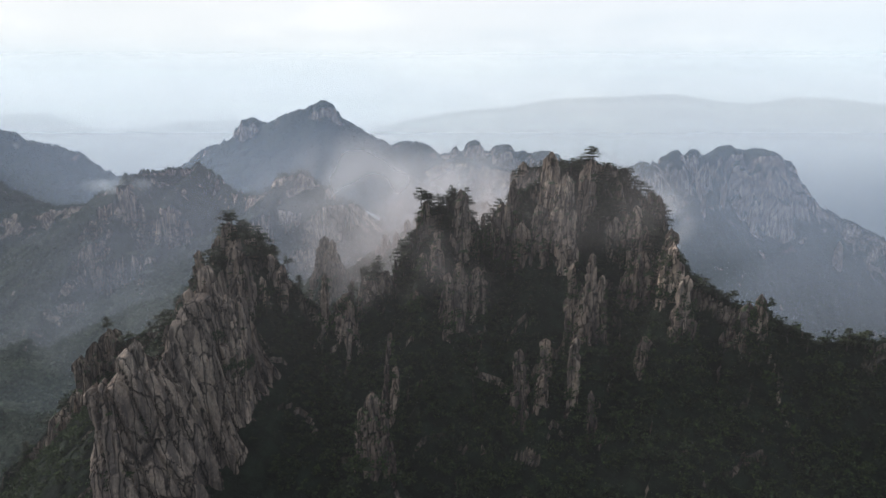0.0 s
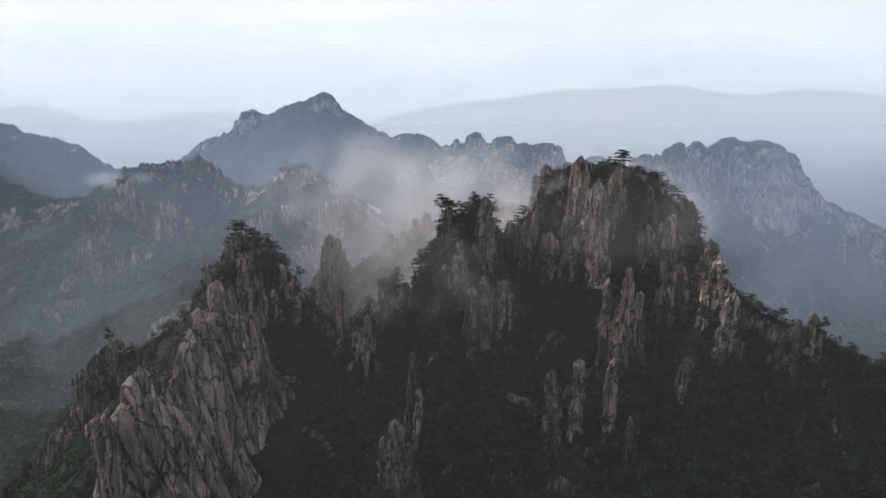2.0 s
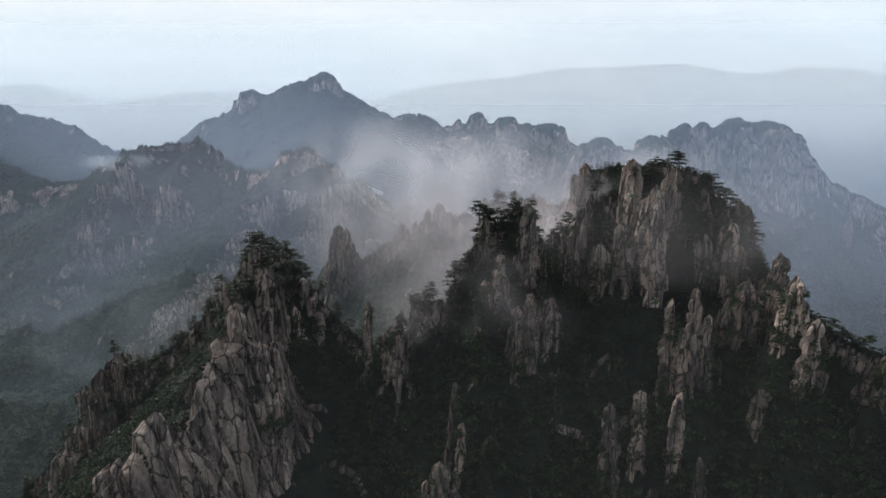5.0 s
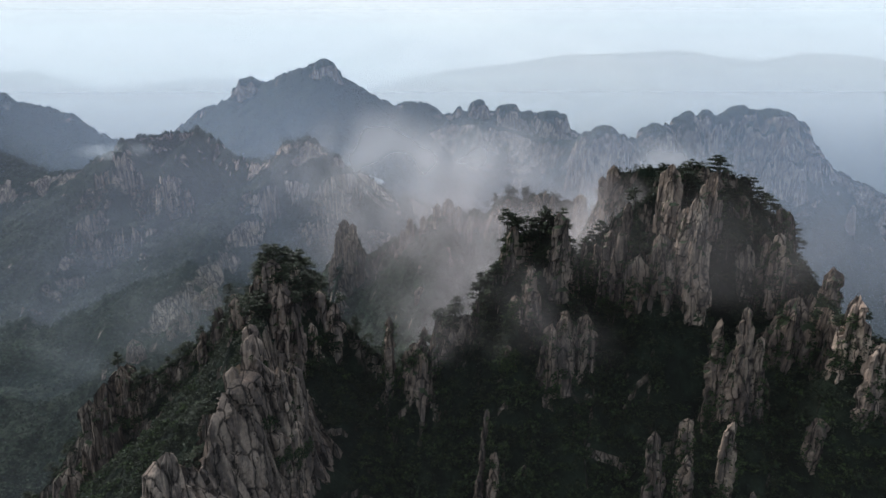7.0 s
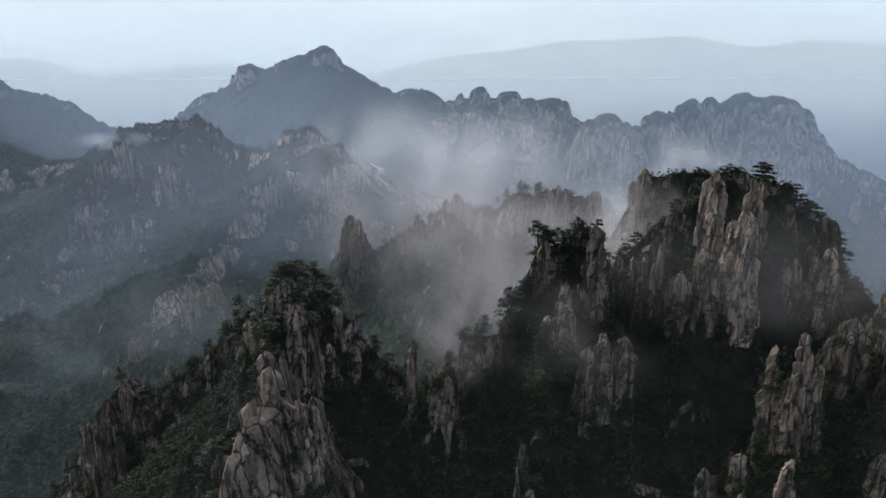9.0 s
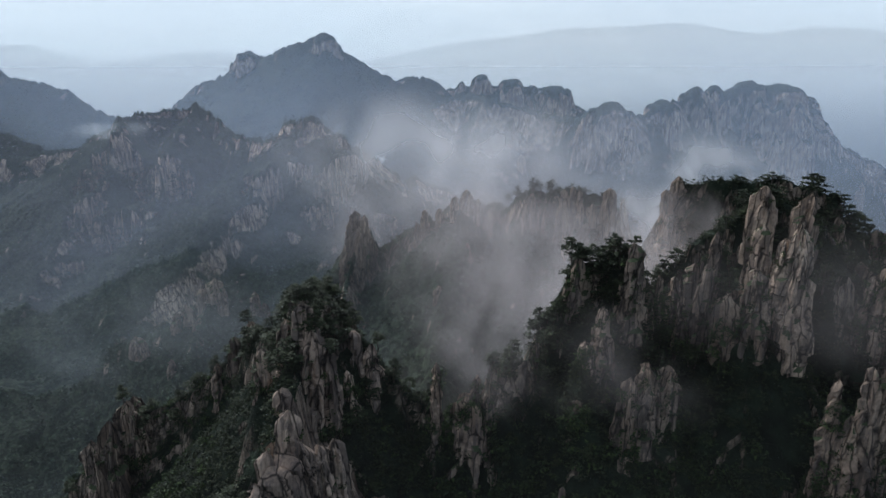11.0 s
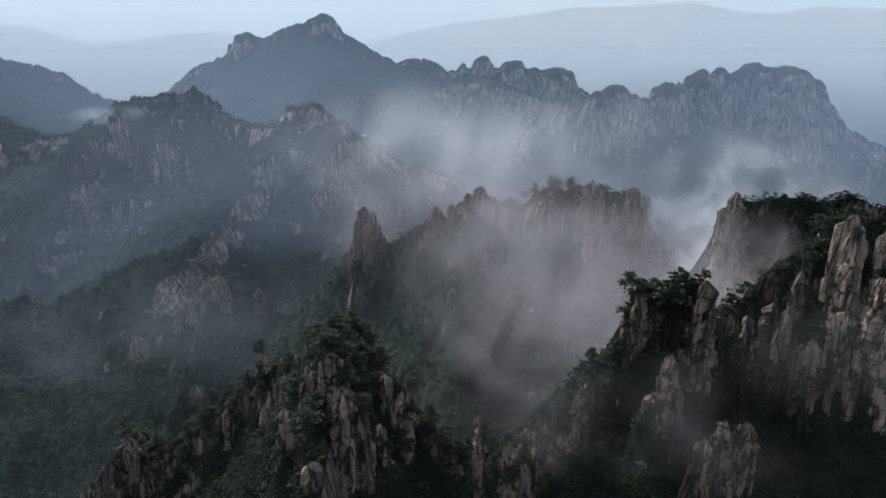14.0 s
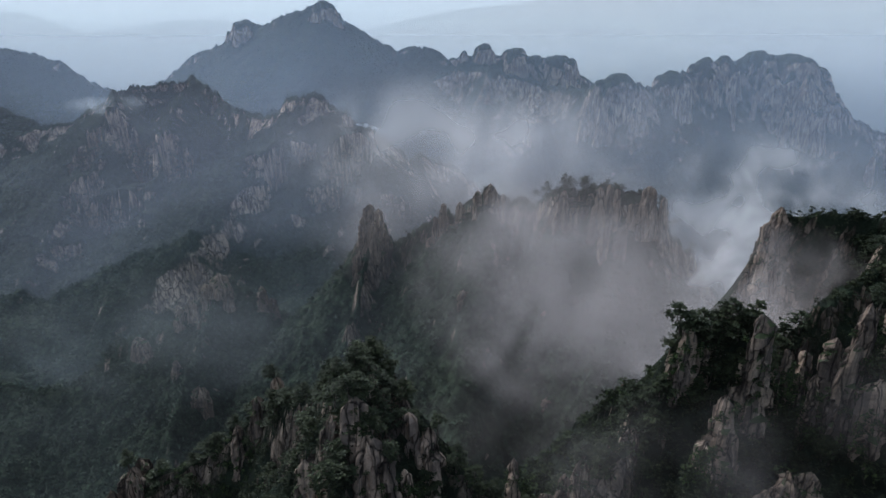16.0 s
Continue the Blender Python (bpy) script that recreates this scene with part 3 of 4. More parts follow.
WEST_CRESTS = [([(-1944, 2468, 257), (-1722, 2468, 220), (-1578, 2468, 170), (-1506, 2468, 141), (-1457, 2468, 141), (-1383, 2468, 116), (-1303, 2468, 68), (-1213, 2468, 13), (-1109, 2468, -90)], 40, 45, 0.65)]
HAZE_WEST = [([(-3988, 4300, 417), (-3338, 4400, 349), (-3035, 4500, 295), (-2684, 4500, 314), (-2321, 4600, 192), (-2080, 4600, 220), (-1799, 4600, 259), (-1442, 4600, 262), (-1050, 4600, 181), (-733, 4600, 122), (-400, 4600, 20)], 30, 60, 3.0)]
HAZE_EAST = [([(-900, 4750, 100), (-584, 4750, 220), (-259, 4750, 299), (65, 4750, 359), (467, 4750, 398), (868, 4750, 457), (1269, 4750, 465), (1669, 4750, 488), (1913, 4750, 445), (2158, 4750, 406), (2475, 4750, 457), (2819, 4650, 425), (3024, 4550, 382), (3380, 4400, 345), (4041, 4300, 236)], 30, 60, 3.0)]
FOOT_EAST = [([(600, 4500, 0), (687, 4500, 77), (1035, 4500, 162), (1428, 4500, 104), (2028, 4500, -70), (2652, 4300, -407), (2797, 4300, -342), (2977, 4300, -323), (3386, 4200, -236), (3923, 4000, -180)], 20, 60, 3.0)]


# cliff bands: place, foot and head, reach across
RIDGE_CLIFFS = [(-774, 1542, -81, 70, 52), (-809, 1537, -89, 23, 42), (-756, 1548, -65, 39, 38), (-629, 1444, -91, 32, 47), (-673, 1482, -104, 1, 36), (-607, 1439, -87, 13, 28), (-679, 1327, -147, -64, 55), (-640, 1324, -135, -53, 36), (-358, 1235, -39, 36, 32), (-335, 1244, -26, 49, 22), (-309, 1261, -20, 51, 28), (-242, 1241, -56, 36, 32), (-227, 1276, -45, 55, 26), (-255, 1185, -73, -13, 31), (-223, 1190, -70, -16, 26), (-205, 1309, -30, 42, 21), (-139, 1212, -92, -37, 22), (-120, 1206, -94, -56, 22), (-836, 1535, -117, 13, 28), (-751, 1337, -119, -34, 31), (-728, 1227, -166, -127, 32), (-364, 1170, -65, -10, 26), (-576, 1208, -118, -69, 27)]


def cliffs(x, y, h, bands, seed):
    """Steepens the slope between foot and head of each band into an upright, ribbed face."""
    rib = 0.22 * noise2(x / 34, y / 34, seed) + 0.10 * noise2(x / 14, y / 14, seed + 1) + 0.05 * noise2(x / 7, y / 7, seed + 2)
    for bx, by, foot, head, reach in bands:
        near = np.exp(-((x - bx) / reach) ** 4 - ((y - by) / (1.5 * reach)) ** 4)
        u = np.clip((h - foot) / (head - foot), 0, 1)
        inside = smooth(0.0, 0.06, u) * smooth(1.0, 0.94, u)
        h = h + near * inside * (foot + (head - foot) * smooth(0.50, 0.80, u + rib) - h)
    return h


def domes(x, y, h, knobs):
    """Bald rounded tops standing on a crest."""
    for kx, ky, kz, r, tall in knobs:
        d = np.hypot(x - kx, y - ky) / r * (1 + 0.40 * noise2(x / (0.8 * r), y / (0.8 * r), 71) + 0.30 * noise2(x / (0.35 * r), y / (0.35 * r), 72))
        far = np.hypot(x - kx, y - ky) / r
        h = np.maximum(h, np.where(far < 2.2, kz - tall * np.maximum(d, 0.7 * far) ** 2.4 - 130 * np.maximum(far - 1, 0) ** 1.5, -1e4))
    return h


WALL_KNOBS = [(947, 2650, 117, 60, 70), (1063, 2750, 120, 55, 90), (1200, 2860, 112, 60, 60), (1262, 2900, 131, 90, 80), (1405, 2900, 118, 150, 115), (560, 2425, 74, 80, 60), (772, 2500, 76, 60, 60)]
SUMMIT_KNOBS = [(-524, 2894, 326, 60, 45), (-896, 3100, 256, 75, 60)]
TEETH_KNOBS = [(68, 3476, 114, 26, 60), (166, 3476, 147, 55, 70), (328, 3476, 124, 75, 60), (422, 3476, 89, 60, 40), (536, 3476, 89, 90, 60), (12, 3476, 81, 26, 50)]


def mountain(name, label, crests, box, step, material, size=0.0, seed=0, fun=None, category="mountain", jag=1.0, bands=(), knobs=(), lower=0.0, block=0.16):
    """One mountain: its body as a mesh over its plan, sunk into the ground at the foot."""
    xs, ys = np.arange(box[0], box[1] + step, step), np.arange(box[2], box[3] + step, step)
    X, Y = np.meshgrid(xs, ys)
    X, Y = X.astype(float), Y.astype(float)
    h = fun(X, Y) if fun else far_detail(X, Y, heights(crests, X, Y) - lower, size, seed, jag, block)
    if bands:
        h = cliffs(X, Y, h, bands, seed)
    if knobs:
        h = domes(X, Y, h, knobs) + 5.0 * fbm(X / 34, Y / 34, 4, seed + 40)
    h = np.maximum(h, valley(X, Y) - 12)
    thing = new(name)
    thing.location = (float(xs.mean()), float(ys.mean()), float(h.min()))
    me = grid_mesh("body", xs - xs.mean(), ys - ys.mean(), h - h.min(), material, fun is None)
    part("body", me, thing)
    tagged(thing, label, category)
    return thing


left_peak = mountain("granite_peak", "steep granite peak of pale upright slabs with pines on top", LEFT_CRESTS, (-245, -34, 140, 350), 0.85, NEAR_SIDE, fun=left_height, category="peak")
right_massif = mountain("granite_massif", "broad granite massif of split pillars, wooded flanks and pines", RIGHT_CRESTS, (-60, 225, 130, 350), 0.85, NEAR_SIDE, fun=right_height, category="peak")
middle_peak = mountain("granite_peak", "grey granite pinnacles rising out of drifting mist", MIDDLE_CRESTS, (-260, 280, 340, 800), 2.0, MIDDLE_SIDE, 30, 100, category="peak")
valley_spur = mountain("rock_spur", "wooded spur with pale rock knobs in the valley", SPUR_CRESTS, (-480, -140, 430, 860), 2.5, MIDDLE_SIDE, 30, 130, category="spur")
mid_ridge = mountain("mountain_ridge", "wooded mountain ridge with pale cliff faces behind mist", RIDGE_CRESTS, (-1700, 260, 820, 2400), 5.0, MID_SIDE, 90, 160, bands=RIDGE_CLIFFS, jag=0.9, block=0.02)
mountain("mountain_summit", "high blue-grey summit with a rounded knob, in haze", SUMMIT_CRESTS, (-1900, 250, 2350, 3600), 8, FAR_SIDE, 80, 190, jag=0.5, knobs=SUMMIT_KNOBS, lower=8)
cliff_wall = mountain("cliff_mountain", "long blue-grey cliff wall with domed tops, in haze", WALL_CRESTS, (-350, 2400, 1500, 3300), 8.5, FAR_SIDE, 80, 220, jag=0.3, knobs=WALL_KNOBS, lower=14)
mountain("toothed_ridge", "far toothed ridge, pale blue in haze", TEETH_CRESTS, (-300, 1020, 3200, 3640), 7, FAR_SIDE, 40, 250, jag=0.4, knobs=TEETH_KNOBS, lower=8)
mountain("west_mountain", "dim wooded mountain shoulder with mist on it", WEST_CRESTS, (-2500, -900, 2000, 2900), 10, FAR_SIDE, 70, 280)
mountain("hazy_range", "very pale mountain range at the horizon", HAZE_WEST, (-4600, -200, 4000, 4850), 20, FAR_SIDE, 90, 310, jag=0.5, block=0.05)
mountain("hazy_range", "very pale long mountain range at the horizon", HAZE_EAST, (-1200, 4600, 4100, 4950), 20, FAR_SIDE, 90, 340, jag=0.5, block=0.05)
mountain("hazy_foothills", "pale foothills below the horizon range", FOOT_EAST, (400, 4500, 3700, 4700), 24, FAR_SIDE, 60, 370)


# ---- granite columns ----
def joints(s, z, seed, ws, wz, amp, crack, shear):
    """Depth of a jointed rock face: long upright slabs, broken across here and there, each block set in or out and
    turned a little its own way, with open joints between. Also gives the number of the slab."""
    x = (s + shear * z) / ws + 0.30 * noise2(s / (5 * ws), z / (2.2 * wz), seed + 50)
    j = np.floor(x)
    j = np.where(x < j + 0.6 * hashed(j, 0 * j, seed), j - 1, j)
    x0, x1 = j + 0.6 * hashed(j, 0 * j, seed), j + 1 + 0.6 * hashed(j + 1, 0 * j, seed)
    y = z / wz + 7.3 * hashed(j, 0 * j, seed + 1) + (hashed(j, 0 * j, seed + 9) - 0.5) * 0.9 * (x - x0)
    k = np.floor(y)
    k = np.where(y < k + 0.7 * hashed(j, k, seed + 2), k - 1, k)
    y0, y1 = k + 0.7 * hashed(j, k, seed + 2), k + 1 + 0.7 * hashed(j, k + 1, seed + 2)
    turn, nod = hashed(j, k, seed + 3) * 2 - 1, hashed(j, k, seed + 4) * 2 - 1
    d = amp * (0.9 * (hashed(j, 0 * j, seed + 5) - 0.5) + 1.5 * (hashed(j, k, seed + 6) - 0.5))
    d = d + amp * (0.8 * turn * (x - 0.5 * (x0 + x1)) + 0.7 * nod * (y - 0.5 * (y0 + y1)))
    ex, ey = np.minimum(x - x0, x1 - x) * ws, np.minimum(y - y0, y1 - y) * wz
    d = d - crack * (0.25 + 0.75 * hashed(j, 0 * j, seed + 7)) * smooth(0.16 * ws, 0.0, ex) - 0.8 * crack * smooth(0.12 * ws, 0.0, ey)
    return d, j


def column_mesh(rng, w, h, fine=0.55, slab=3.0):
    """A granite tower: blocky plan, split by upright joints into slabs that end at uneven heights."""
    seed = int(rng.integers(1, 9999))
    rx, ry = 0.5 * w * rng.uniform(0.9, 1.15), 0.5 * w * rng.uniform(0.9, 1.35)
    n = int(np.clip(2 * np.pi * 0.5 * (rx + ry) / fine, 14, 84))
    m = int(np.clip(h / (1.35 * fine), 12, 90))
    p, spin = rng.uniform(0.5, 0.72), rng.uniform(-0.5, 0.5)
    th = np.linspace(0, 2 * np.pi, n, endpoint=False) + np.pi / 2
    ca, sa = np.cos(th), np.sin(th)
    qx, qy = rx * np.sign(ca) * np.abs(ca) ** p, ry * np.sign(sa) * np.abs(sa) ** p
    px, py = qx * math.cos(spin) - qy * math.sin(spin), qx * math.sin(spin) + qy * math.cos(spin)
    seg = np.hypot(np.roll(px, -1) - px, np.roll(py, -1) - py)
    s = np.concatenate([[0], np.cumsum(seg)[:-1]])
    v = np.linspace(0, 1, m) ** 0.92
    S, Z = np.meshgrid(s, v * h)
    shear = rng.uniform(-0.16, 0.16)
    big = float(np.clip(0.42 * w, min(1.0, slab), slab))
    d, j = joints(S, Z, seed, big, rng.uniform(1.7, 3.4) * big, 0.55 * big, 0.55 * big, shear)
    d = d + joints(S, Z, seed + 20, 0.42 * big, 2.2 * big, 0.10 * big, 0.045 * big, 1.3 * shear)[0]
    # each slab has its own height
    top = h - min(0.45 * h, 2.4 * w) * hashed(j, 0 * j, seed + 7) ** 1.5
    over = smooth(-0.01 * h, 0.035 * h, Z - top)
    u = Z / h
    scale = (0.98 + 0.34 * (1 - u) ** 1.6 - 0.22 * u ** 2.5) * (1 - 0.42 * over)
    cap = np.clip((u - 1 + 0.42 * w / h) / (0.42 * w / h), 0, 1)
    scale = scale * (1 - 0.78 * cap ** rng.uniform(1.3, 2.4))
    rad = np.hypot(px, py)[None, :]
    k = np.maximum(scale * (1 + d / rad), 0.06)
    bend = rng.normal(0, 0.05, 2)
    wob = 0.05 * w * np.stack([noise2(v * h / (2.5 * w), 0 * v + 0.5, seed), noise2(v * h / (2.5 * w), 0 * v + 7.5, seed)], -1)
    X = px[None] * k + (Z - h) * bend[0] + wob[:, :1]
    Y = py[None] * k + (Z - h) * bend[1] + wob[:, 1:]
    Zz = Z + 0.22 * w * (u ** 3) * noise2(S / (0.6 * w), 0 * S, seed + 3)
    V = np.stack([X, Y, Zz], -1).reshape(-1, 3)
    i = (np.arange(m - 1)[:, None] * n + np.arange(n)[None]).ravel()
    j = (np.arange(m - 1)[:, None] * n + (np.arange(n)[None] + 1) % n).ravel()
    V = np.vstack([V, [[*V[-n:, :2].mean(0), V[-n:, 2].mean() + 0.05 * w]]])
    t0 = (m - 1) * n + np.arange(n)
    tri = [np.stack([i, j, j + n], -1), np.stack([i, j + n, i + n], -1), np.stack([t0, (m - 1) * n + (np.arange(n) + 1) % n, np.full(n, len(V) - 1)], -1)]
    return V, np.concatenate(tri)


def rock_face(parent, line, lean, thick, seed, material, slab=3.4, fine=0.45, shear=0.12, amp=1.0):
    """A bare cliff along a line of heads (x, y, top, foot): jointed front, rounded head, back sunk in the mountain."""
    line = np.array(line, float)
    t = np.concatenate([[0], np.cumsum(np.hypot(np.diff(line[:, 0]), np.diff(line[:, 1])))])
    s = np.arange(0, t[-1], fine)
    soft = np.ones(9) / 9
    P = [np.convolve(np.pad(np.interp(s, t, line[:, k]), 4, mode="edge"), soft, "valid") for k in range(4)]
    gx, gy = np.gradient(P[0]), np.gradient(P[1])
    nx, ny = gy / np.hypot(gx, gy), -gx / np.hypot(gx, gy)
    rows = int((P[2] - P[3]).max() / (1.2 * fine))
    u = np.linspace(0, 1, rows)
    S, U = np.meshgrid(s, u)
    zt = P[2][None] + 0 * U
    Z0 = P[3][None] + U * (zt - P[3][None])
    d, j = joints(S, Z0, seed, slab, 4.8 * slab, 0.62 * amp * slab, 0.60 * slab, shear)
    d = d + joints(S, Z0, seed + 20, 0.45 * slab, 2.4 * slab, 0.13 * amp * slab, 0.10 * slab, 1.3 * shear)[0] + 0.9 * amp * slab * noise2(S / (3.2 * slab), Z0 / (6 * slab), seed + 40)
    T = zt - 1.6 * slab * hashed(j, 0 * j, seed + 7) ** 1.3
    r = 0.4 * slab
    Z = np.minimum(Z0, T - r)
    a = np.clip((Z0 - (T - r)) / (zt - (T - r)), 0, 1) * np.pi / 2
    Z = Z + r * np.sin(a)
    off = lean * (zt - Z) + d * np.cos(a) - r * (1 - np.cos(a))
    # the back of the head runs into the slope
    back = np.linspace(0, 1, 8)[1:, None]
    off = np.vstack([off, off[-1:] - thick * back])
    Z = np.vstack([Z, Z[-1:] - 3.0 * thick * back ** 1.3])
    X, Y = P[0][None] + nx[None] * off, P[1][None] + ny[None] * off
    n, m = len(s), len(Z)
    i = np.arange((m - 1) * n).reshape(m - 1, n)[:, :-1].ravel()
    V = np.stack([X - parent.location.x, Y - parent.location.y, Z - parent.location.z], -1).reshape(-1, 3)
    return part("rock_face", mesh_of("rock_face", V, np.stack([i, i + 1, i + n + 1, i + n], -1), material, False), parent)


col_rng = np.random.default_rng(5)
STANDING = []


def column(parent, x, y, z, w, h, fun=None):
    """A column whose head stands at x, y, z; its foot goes down into the mountain."""
    y = y + 0.25 * w
    fun = fun or {left_peak: left_height, right_massif: right_height}.get(parent)
    deep = 1.2 * h
    if fun:
        under = fun(np.array([x, x, x]), np.array([y, y - w, y + w])).min()
        deep = min(max(deep, z - under + 4), 1.2 * h + 45)
    if y < 450:
        STANDING.append((x, y, z, w, h))
    V, Fc = column_mesh(col_rng, w, deep, h / 18 if y > 900 else 1.4 if y > 450 else 0.56 if parent == left_peak else 0.66, 3.8 if parent == left_peak else 0.24 * w if y > 450 else 3.0)
    ob = part("rock_column", mesh_of("rock_column", V, Fc, ROCK_RIDGE if y > 900 else ROCK_FAR if y > 450 else ROCK_PALE if (parent == left_peak and (x > -86 or y < 230)) or (76 < x < 83 and 205 < y < 219) else ROCK, False), parent)
    ob.location = (x - parent.location.x, y - parent.location.y, z - deep - parent.location.z)
    return ob


def face_columns(parent, fun, box, count, seed, sizes, proud):
    """Lesser columns that make up a rock face."""
    rng = np.random.default_rng(seed)
    for _ in range(count):
        x, y, w = float(rng.uniform(box[0], box[1])), float(rng.uniform(box[2], box[3])), float(rng.uniform(*sizes))
        z = float(fun(np.array([x]), np.array([y]))[0]) + float(rng.uniform(*proud))
        column(parent, x, y, z, w, w * float(rng.uniform(3.0, 6.0)))


rock_face(left_peak, [(-104, 186, 118, 66), (-103, 177, 126, 66), (-97, 177, 133, 64), (-91.5, 181, 139.5, 62), (-86.5, 184.5, 134.5, 62), (-84, 190, 137, 64), (-82, 198, 148, 68), (-78.3, 204.5, 154.5, 70), (-74, 209.5, 146, 70), (-70, 216, 141, 72), (-66.5, 221.5, 133, 72), (-62.5, 229, 118, 72), (-58, 236, 104, 72), (-58, 246, 96, 72)], 0.12, 2.6, 301, ROCK_PALE, slab=4.2, shear=0.26)
column(left_peak, -78.0, 205.0, 156.0, 4.6, 24.0)
column(left_peak, -81.6, 200.5, 149.5, 4.2, 20.0)
column(left_peak, -70.4, 214.0, 143.5, 4.4, 24.0)
column(left_peak, -73.2, 209.0, 145.0, 5.6, 26.0)
column(left_peak, -90.6, 180.0, 138.6, 5.2, 24.0)
column(left_peak, -97.6, 174.5, 124.0, 5.0, 26.0)
face_columns(right_massif, right_height, (-12, 100, 215, 268), 10, 43, (2.2, 4.4), (0, 3))
face_columns(right_massif, right_height, (-45, 80, 165, 215), 12, 45, (1.8, 3.6), (0, 3))


def middle_height(x, y):
    return far_detail(x, y, heights(MIDDLE_CRESTS, x, y), 30, 100)


face_columns(middle_peak, middle_height, (-60, 80, 450, 600), 9, 46, (5.0, 9.5), (3, 11))
face_columns(middle_peak, middle_height, (-140, -50, 590, 670), 3, 47, (5.0, 9.0), (3, 10))
# the columns that stand out
for row in PLANNED["left"]:
    column(left_peak, *row)
for row in PLANNED["right"]:
    column(right_massif, *row)
column(middle_peak, 43.6, 548.0, 133.8, 7.0, 34.6)
column(middle_peak, 49.3, 546.0, 136.2, 5.4, 40.4)
column(middle_peak, 56.0, 549.0, 132.7, 5.5, 42.1)
column(middle_peak, 63.0, 540.0, 124.6, 4.7, 14.8)
column(middle_peak, 45.6, 535.0, 111.4, 6.9, 32.0)
column(middle_peak, 57.9, 535.0, 111.3, 7.8, 32.0)
column(middle_peak, 78.5, 552.0, 133.1, 8.8, 31.2)
column(middle_peak, 90.7, 556.0, 124.9, 5.7, 28.5)
column(middle_peak, -23.9, 612.0, 120.4, 11.4, 61.0)
column(middle_peak, -34.5, 615.0, 114.3, 7.0, 51.2)
column(middle_peak, -15.4, 608.0, 113.8, 7.0, 48.2)
column(middle_peak, -60.4, 655.0, 93.5, 8.6, 49.8)
column(middle_peak, -67.7, 655.0, 82.1, 7.7, 43.6)
column(middle_peak, -46.7, 640.0, 98.5, 7.4, 44.3)
column(middle_peak, -125.4, 668.0, 88.6, 10.0, 30.0)
column(middle_peak, -117.0, 666.0, 86.0, 9.0, 34.0)
column(middle_peak, -121.0, 660.0, 76.0, 9.5, 30.0)
column(middle_peak, -130.5, 664.0, 80.0, 7.0, 26.0)
column(middle_peak, -126.4, 662.0, 70.1, 12.8, 44.7)
column(middle_peak, -113.0, 664.0, 66.8, 12.8, 36.9)
column(middle_peak, -133.7, 655.0, 54.4, 8.9, 31.6)
column(middle_peak, 22.8, 562.0, 127.6, 7.2, 24.5)
column(valley_spur, -280.3, 712.0, 7.8, 13.9, 19.6)
column(valley_spur, -294.1, 712.0, -2.8, 10.6, 33.3)
column(valley_spur, -307.3, 705.0, -17.6, 13.0, 33.5)
column(valley_spur, -290.5, 690.0, -25.7, 11.6, 17.9)
column(valley_spur, -318.9, 705.0, -26.6, 9.6, 18.3)
column(valley_spur, -242.5, 722.0, -10.2, 10.5, 24.6)
column(valley_spur, -232.4, 722.0, -22.5, 9.4, 24.9)
column(valley_spur, -273.3, 716.0, -1.5, 10.5, 24.2)
column(valley_spur, -300.0, 640.0, -46.4, 8.8, 23.0)
column(valley_spur, -266.4, 600.0, -50.9, 13.4, 21.9)
column(valley_spur, -331.5, 640.0, -23.8, 11.1, 16.8)

# rock buttresses of the farther mountains
column(cliff_wall, 1039, 2648, 47, 22, 266)
column(cliff_wall, 1035, 2551, -40, 16, 188)
column(cliff_wall, 1172, 2666, -5, 22, 311)
column(cliff_wall, 1314, 2771, -29, 24, 237)
column(cliff_wall, 1299, 2648, -138, 18, 165)
column(cliff_wall, 747, 2459, 37, 24, 87)
column(cliff_wall, 280, 2568, -3, 22, 76)
column(cliff_wall, 253, 2451, -117, 27, 87)
column(cliff_wall, 1620, 2585, -250, 26, 106)
column(cliff_wall, 471, 2368, -79, 18, 92)
column(cliff_wall, 959, 2638, 84, 21, 95)
column(cliff_wall, 1428, 2833, 29, 27, 136)

# ---- trees ----
def shards(rng, centres, size, flat=0.5):
    """Small leaf-tuft faces round the given centres: two crossed bent quads each."""
    n = len(centres)
    a = rng.uniform(0, 2 * np.pi, n)
    tilt = rng.normal(0, flat, (n, 2))
    u = np.stack([np.cos(a), np.sin(a), tilt[:, 0]], -1)
    v = np.stack([-np.sin(a), np.cos(a), tilt[:, 1]], -1)
    s = (size * rng.uniform(0.6, 1.4, n))[:, None]
    q = np.stack([centres - u * s, centres - v * s * 0.7, centres + u * s, centres + v * s * 0.7], 1)
    return q.reshape(-1, 3), np.arange(4 * n).reshape(n, 4)


def dome(rng, n, rx, ry, rz, hollow=0.55):
    d = rng.normal(size=(n, 3))
    d /= np.linalg.norm(d, axis=1)[:, None]
    d[:, 2] = np.abs(d[:, 2]) * 1.1 - 0.25
    return d * rng.uniform(hollow, 1.05, (n, 1)) * np.array([rx, ry, rz])


def tube(points, radii, n=6):
    points = np.asarray(points, float)
    V, Q = [], []
    for p, r in zip(points, radii):
        a = np.arange(n) / n * 2 * np.pi
        V.append(np.stack([p[0] + r * np.cos(a), p[1] + r * np.sin(a), np.full(n, p[2])], -1))
    m = len(points)
    for k in range(m - 1):
        for i in range(n):
            j = (i + 1) % n
            Q.append((k * n + i, k * n + j, k * n + n + j, k * n + n + i))
    return np.concatenate(V), np.array(Q)


def joined(pieces):
    V, Q, k = [], [], 0
    for v, q in pieces:
        V.append(v)
        Q.append(q + k)
        k += len(v)
    return np.concatenate(V), np.concatenate(Q)


